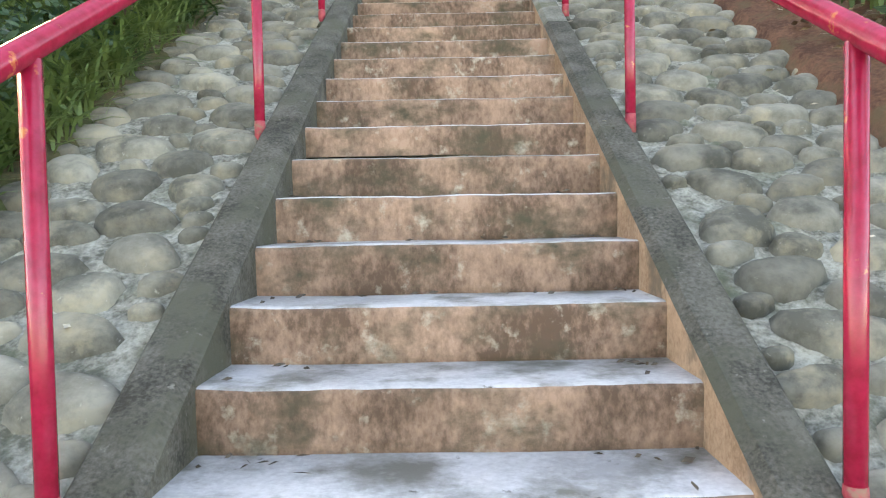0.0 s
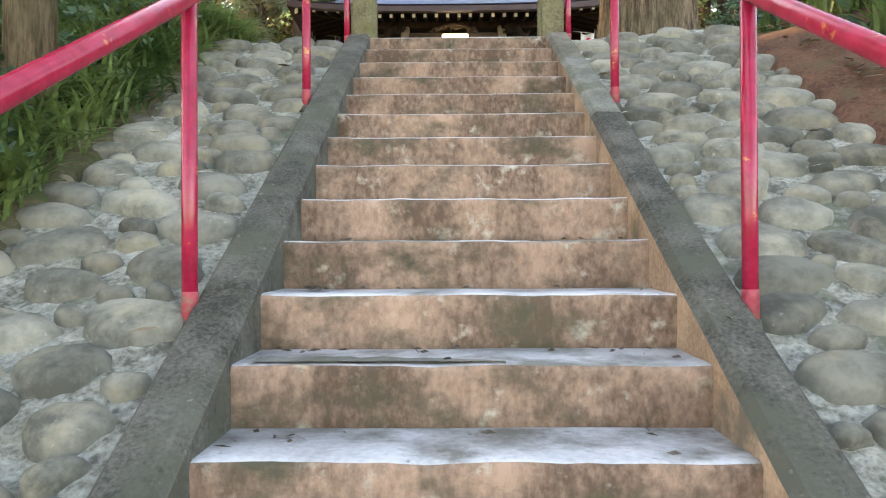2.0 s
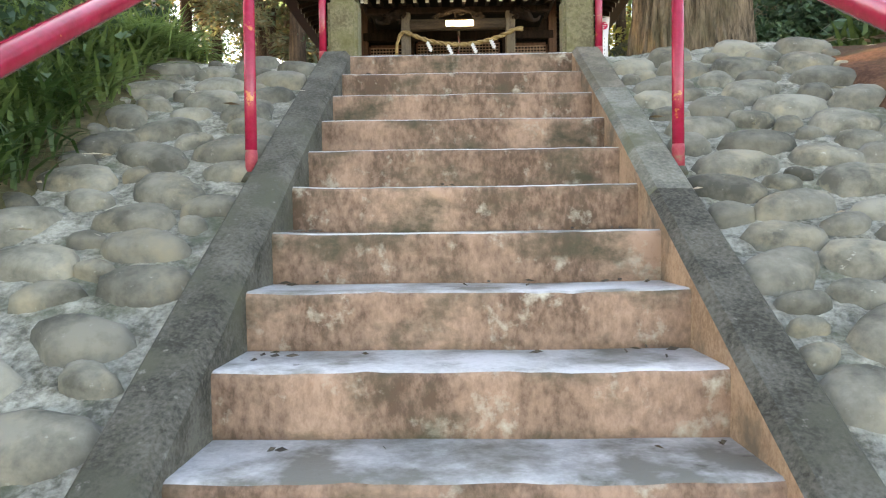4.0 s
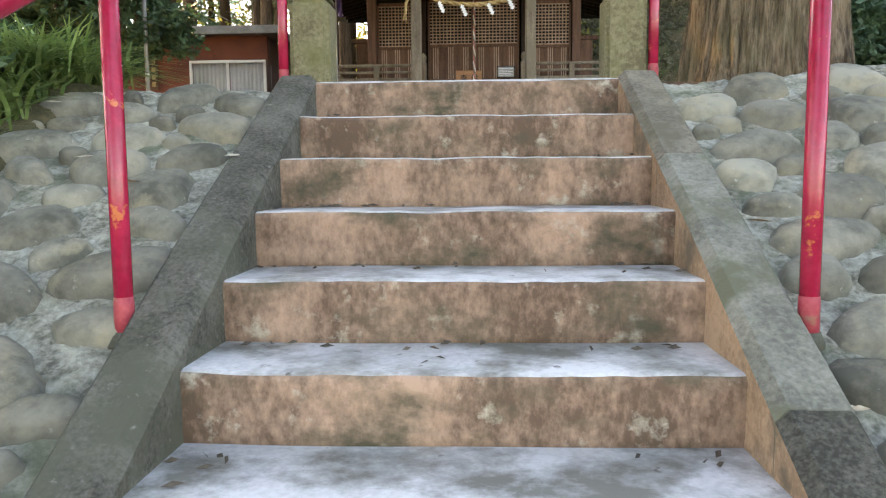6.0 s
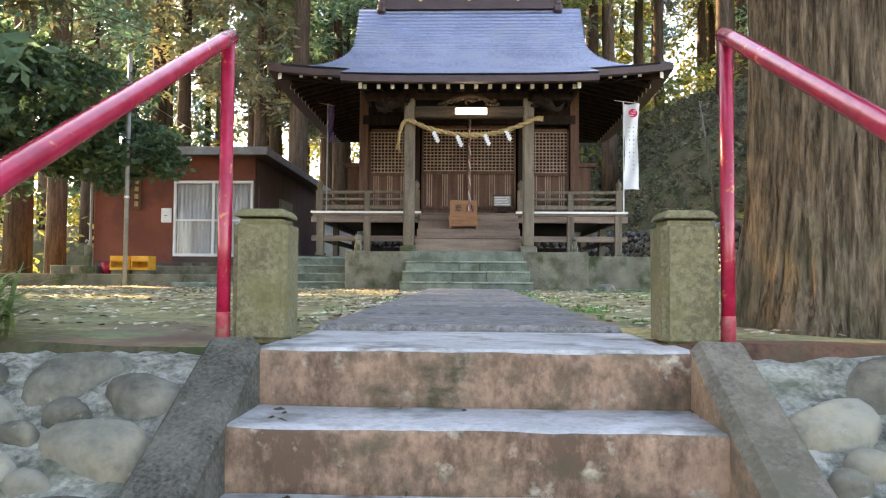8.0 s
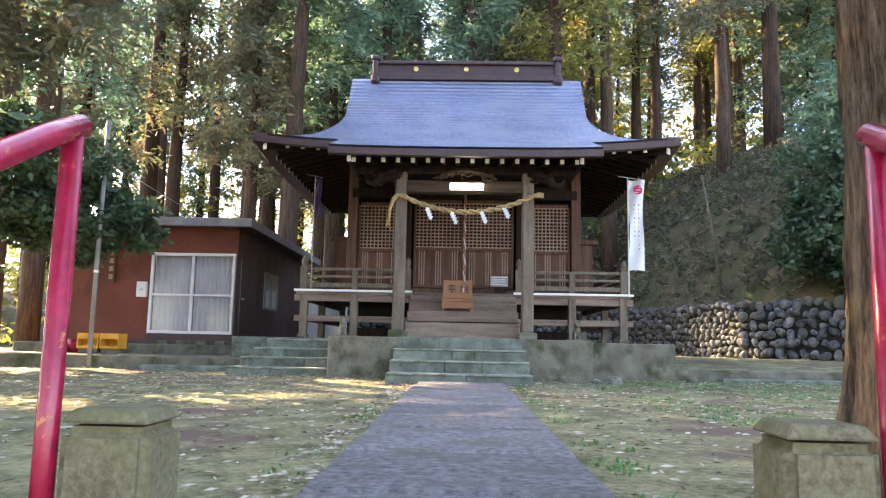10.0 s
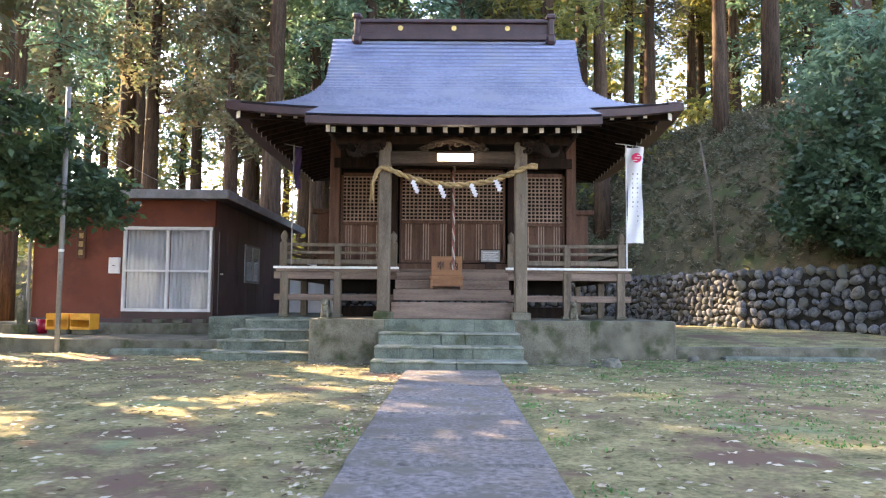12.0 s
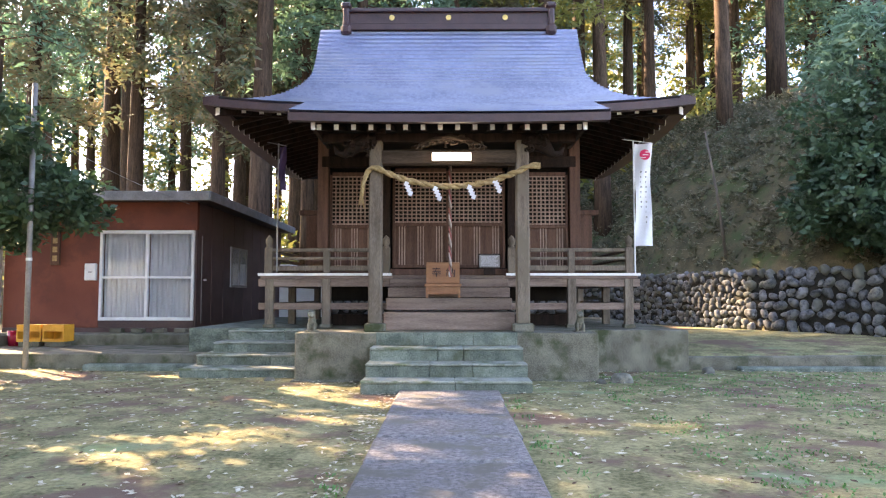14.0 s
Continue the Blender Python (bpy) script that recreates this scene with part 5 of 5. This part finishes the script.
part("trunk", tube([(0.02, 0, -0.4), (-0.1, 0.3, 1.6), (-0.25, 0.7, 3.4)], [0.05, 0.04, 0.025], 8), WOOD_GREY, leaner, "", True)


def big_cedar(x, y, rad):
    """The old cedar at the head of the stairs, with furrowed bark."""
    t = thing("old_cedar", (x, y, -0.05), "huge old cedar with deeply furrowed reddish-brown bark", "tree")
    seg, rows = 280, 80
    v, f = [], []
    for j in range(rows + 1):
        z = 14 * (j / rows) ** 1.7
        rr = rad * (1 - 0.02 * z) + 0.13 * math.exp(-z / 0.35)
        for k in range(seg):
            a = k * math.tau / seg
            root = 0.05 * math.exp(-z / 0.45) * math.sin(a * 5 + 1)
            w = noise.noise((math.cos(a) * 9, math.sin(a) * 9, z * 1.5)) * 1.5
            fur = abs(math.sin(a * 34 + w * 3.2 + 0.5 * math.sin(z * 1.1))) ** 0.6
            fine = noise.noise((math.cos(a) * 30, math.sin(a) * 30, z * 4.0))
            q = rr + root + 0.038 * fur + 0.024 * fine - 0.03 + 0.02 * noise.noise((math.cos(a) * 2, math.sin(a) * 2, z * 0.5))
            v.append((q * math.cos(a), q * math.sin(a), z))
    for j in range(rows):
        for k in range(seg):
            f.append((j * seg + k, j * seg + (k + 1) % seg, (j + 1) * seg + (k + 1) % seg, (j + 1) * seg + k))
    o = raw("trunk", v, f, BARK, True)
    o.parent = t
    cs = blob((0, 0, 13), (4.0, 4.0, 3.5), 420, 17)
    v2, f2 = sprays(cs, 0.34, 14, 71, 0.35, 0.15)
    c = new("crown", mesh_np("crown", v2, f2, CEDAR))
    c.parent = t


big_cedar(1.79, 1.25, 0.42)


# ---- stairside undergrowth ----
def tufts(points, ln, n, seed, width=0.012, bend=0.5):
    """Arching grass blades, three quads each."""
    g = np.random.default_rng(seed)
    p = np.repeat(np.asarray(points, float), n, axis=0)
    m = len(p)
    p[:, :2] += g.normal(size=(m, 2)) * 0.06
    a = g.uniform(0, math.tau, m)
    h = np.stack([np.cos(a), np.sin(a), np.zeros(m)], 1)
    s = np.stack([-np.sin(a), np.cos(a), np.zeros(m)], 1)
    L = (ln * g.uniform(0.5, 1.2, m))[:, None]
    bd = (bend * g.uniform(0.3, 1.3, m))[:, None]
    vs = []
    for u, w in ((0, 0.5), (0.35, 1.0), (0.7, 0.75), (1.0, 0.08)):
        c = p + np.array((0, 0, 1.0)) * L * (u - 0.55 * bd * u * u) + h * L * bd * u * u
        vs += [c - s * width * w, c + s * width * w]
    v = np.stack(vs, 1).reshape(-1, 3)
    b = np.arange(m)[:, None] * 8
    f = np.concatenate([b + np.array(q) for q in ((0, 1, 3, 2), (2, 3, 5, 4), (4, 5, 7, 6))], 0)
    return v, f


g = np.random.default_rng(5)
pts = []
for k in range(1300):
    x, y = -1.82 - abs(g.normal(0.0, 0.9)), g.uniform(-6.5, 0.25)
    pts.append((x, y, ground_z(x, y) - 0.02))
v, f = tufts(pts, 0.31, 13, 81, 0.012, 0.95)
tagged(new("bamboo_grass", mesh_np("bamboo_grass", v, f, GRASSY)), "green bamboo grass hanging over the stone bank", "grass", kind="stuff")
pts = []
for k in range(150):
    a, q = g.uniform(0, math.tau), 0.5 * g.uniform() ** 0.5
    pts.append((-2.3 + math.cos(a) * q, 0.15 + math.sin(a) * q, 0.0 + 0.12 * (1 - q / 0.5)))
v, f = tufts(pts, 0.34, 18, 84, 0.007, 1.25)
tagged(new("grass_clump", mesh_np("grass_clump", v, f, leaf_mat("bright_grass", (0.09, 0.17, 0.04), (0.3, 0.4, 0.14), 0.4, 3.0))), "arching clump of bright green grass at the stair head", "grass", kind="stuff")
pts = []
for k in range(420):
    x, y = 2.5 + abs(g.normal(0.0, 0.7)), g.uniform(-5.5, 0.6)
    pts.append((x, y, ground_z(x, y) - 0.02))
v, f = tufts(pts, 0.42, 12, 82, 0.016, 0.6)
tagged(new("bamboo_grass", mesh_np("bamboo_grass", v, f, GRASSY)), "broad-leaved bamboo grass on the bare earth bank", "grass", kind="stuff")
for (x, y, z, h) in ((-2.12, -2.05, -1.05, 6.0), (-4.6, -0.5, -0.2, 8), (-5.5, 1.8, 0, 9), (-3.6, -3.6, -1.7, 7)):
    st = thing("sapling", (x, y, z), "cedar stem standing in the undergrowth", "tree", "bank trees")
    part("trunk", tube([(0, 0, -0.2), (0.02, 0, h * 0.5), (0, 0, h)], [0.125, 0.1, 0.05], 14), BARK, st, "", True)
    v, f = sprays(blob((0, 0, h), (1.5, 1.5, 1.8), 120, int(h * 9)), 0.3, 14, 90, 0.3, 0.16)
    c = new("crown", mesh_np("crown", v, f, CEDAR))
    c.parent = st

cs = []
for k in range(420):
    x, y = -1.95 - abs(g.normal(0.0, 0.6)), g.uniform(-6.5, 0.3)
    cs.append((x, y, ground_z(x, y) + g.uniform(0.02, 0.3)))
v, f = sprays(cs, 0.085, 16, 85, -0.1, 0.22)
tagged(new("bank_shrubs", mesh_np("bank_shrubs", v, f, GLOSSY)), "low dark-leaved shrubs along the stone bank", "shrubs", kind="stuff")
cs = []
for k in range(260):
    x, y = 2.5 + abs(g.normal(0.0, 0.6)), g.uniform(-5.5, 0.8)
    cs.append((x, y, ground_z(x, y) + g.uniform(0.02, 0.4)))
v, f = sprays(cs, 0.1, 14, 86, -0.1, 0.2)
tagged(new("bank_shrubs", mesh_np("bank_shrubs", v, f, GLOSSY)), "low dark-leaved shrubs on the earth bank", "shrubs", kind="stuff")

# ---- fallen leaves and weeds ----
g = np.random.default_rng(9)


def litter(n, region, size, seed, zf, material, name, label):
    g = np.random.default_rng(seed)
    v, f = [], []
    for k in range(n):
        x, y = g.uniform(region[0], region[1]), g.uniform(region[2], region[3])
        z = zf(x, y)
        if z is None:
            continue
        a, L = g.uniform(0, math.tau), size * g.uniform(0.5, 1.4)
        w = L * g.uniform(0.18, 0.4)
        c, s = math.cos(a), math.sin(a)
        o = len(v)
        for u, q, h in ((-L, 0, 0.004), (0, w, 0.012), (L, 0, 0.008), (0, -w, 0.003)):
            v.append((x + u * c - q * s, y + u * s + q * c, z + h))
        f.append((o, o + 1, o + 2, o + 3))
    tagged(new(name, mesh_np(name, np.array(v), np.array(f), material)), label, "leaves", kind="stuff")


def yard_z(x, y):
    return None if abs(x) < 0.68 else ground_z(x, y) + 0.012


litter(9500, (-11, 12, 0.6, 13), 0.04, 1, yard_z, LITTER, "fallen_leaves", "small pale fallen leaves scattered over the yard")


def stair_z(x, y):
    i = math.ceil(-y / TREAD_D)
    fr_ = (y + TREAD_D * i) / TREAD_D
    if i < 1 or (fr_ < 0.6 and g.uniform() < 0.8) or fr_ < 0.1:
        return None
    if abs(x) < 0.45 and g.uniform() < 0.75:
        return None
    return -RISE * i - 0.008


litter(1250, (-0.66, 0.66, -6.8, -0.05), 0.019, 2, stair_z, mat("dark_leaf", (0.03, 0.022, 0.015), (0.1, 0.075, 0.05), rough=0.7), "fallen_leaves", "dark curled leaves caught in the corners of the steps")
litter(5200, (5, 17, 13, 32), 0.07, 12, lambda x, y: hill(x, y) + 0.2 if (hill(x, y) or 0) > 1.9 else None, LITTER, "fallen_leaves", "dry fallen leaves among the plants of the wooded bank")
litter(700, (2.1, 4.2, -5, 1.0), 0.06, 3, lambda x, y: ground_z(x, y) + 0.03, LITTER, "fallen_leaves", "dry brown leaves on the earth bank")
litter(60, (-1.8, 2.0, -6.5, -0.05), 0.035, 4, lambda x, y: None if abs(x) < 0.7 else SLOPE * y + 0.035, LITTER, "fallen_leaves", "a few leaves lying on the stone bank")
pts = []
for k in range(150):
    t_ = g.uniform()
    if t_ < 0.3:
        x, y = 0.72 + abs(g.normal(0, 0.12)), g.uniform(1.0, 9.8)
    elif t_ < 0.36:
        x, y = -0.74 - abs(g.normal(0, 0.1)), g.uniform(1.0, 9.8)
    else:
        x, y = g.uniform(1.5, 10), g.uniform(4, 12.6)
    pts.append((x, y, ground_z(x, y)))
v, f = tufts(pts, 0.05, 9, 83, 0.008, 0.9)
tagged(new("weeds", mesh_np("weeds", v, f, WEED)), "small green weeds along the path and in the yard", "weeds", kind="stuff")

edge = thing("bank_edge", (0, 0, 0), "mossy concrete edging strip along the stone bank", "edging", kind="structure")
for k in range(6):
    y0 = -7.6 + 0.78 * k
    bm = box(LEFT_OUT - 0.1, LEFT_OUT + 0.015, y0, y0 + 0.77, -0.12, 0.03, 0.012)
    for v in bm.verts:
        v.co.z += SLOPE * v.co.y
    part("edging_block", bm, CURB, edge)

pts = []
for k in range(1500):
    x, y = g.uniform(2.0, 10), g.uniform(4.5, 12.6)
    if noise.noise((x * 0.4, y * 0.4, 9)) > -0.12:
        pts.append((x, y, ground_z(x, y)))
v, f = tufts(pts, 0.035, 8, 87, 0.008, 1.0)
tagged(new("yard_grass", mesh_np("yard_grass", v, f, WEED)), "short bluish-green grass in the shaded yard", "grass", kind="stuff")
litter(1500, (-9, 9, 0.6, 12.5), 0.035, 6, yard_z, mat("brown_leaf", (0.05, 0.03, 0.02), (0.15, 0.09, 0.055), rough=0.8), "fallen_leaves", "dark brown leaves and twigs on the yard")
litter(500, (-0.95, -0.68, 1.0, 10), 0.03, 7, lambda x, y: ground_z(x, y) + 0.012, LITTER, "fallen_leaves", "leaves gathered along the path edge")

# ---- stones of the banks ----
for side, outer, name in ((-1, LEFT_OUT, "bank_left"), (1, RIGHT_OUT, "bank_right")):
    bk = bank(side, outer, name)
    a, b = (outer, -HALF - 0.19) if side < 0 else (HALF + 0.19, outer)
    got = fill_stones(a, b, -7.2, -0.1, 0.05, 0.165, 3 + side, 9000, 0.92 if side < 0 else 0.8)
    got.sort(key=lambda t: -t[1])
    for x, y, r in got[:300]:
        o = new("river_stone", cobbles[rnd.randrange(10)])
        z = SLOPE * min(y, 0) - 0.04
        if side > 0:
            z += 0.10 * max(0, (x - 1.1)) * min(1, max(0, (y + 3) / 3))
        o.parent = bk
        o.matrix_basis = Matrix.LocRotScale((x, y, z), Euler((math.atan(SLOPE), 0, 0)), None) @ pose(0, 0, 0, 0, 0, rnd.uniform(-25, 25)) @ Matrix.Diagonal((r * 1.15, r * 0.78, 0.2 * r + 0.03, 1))
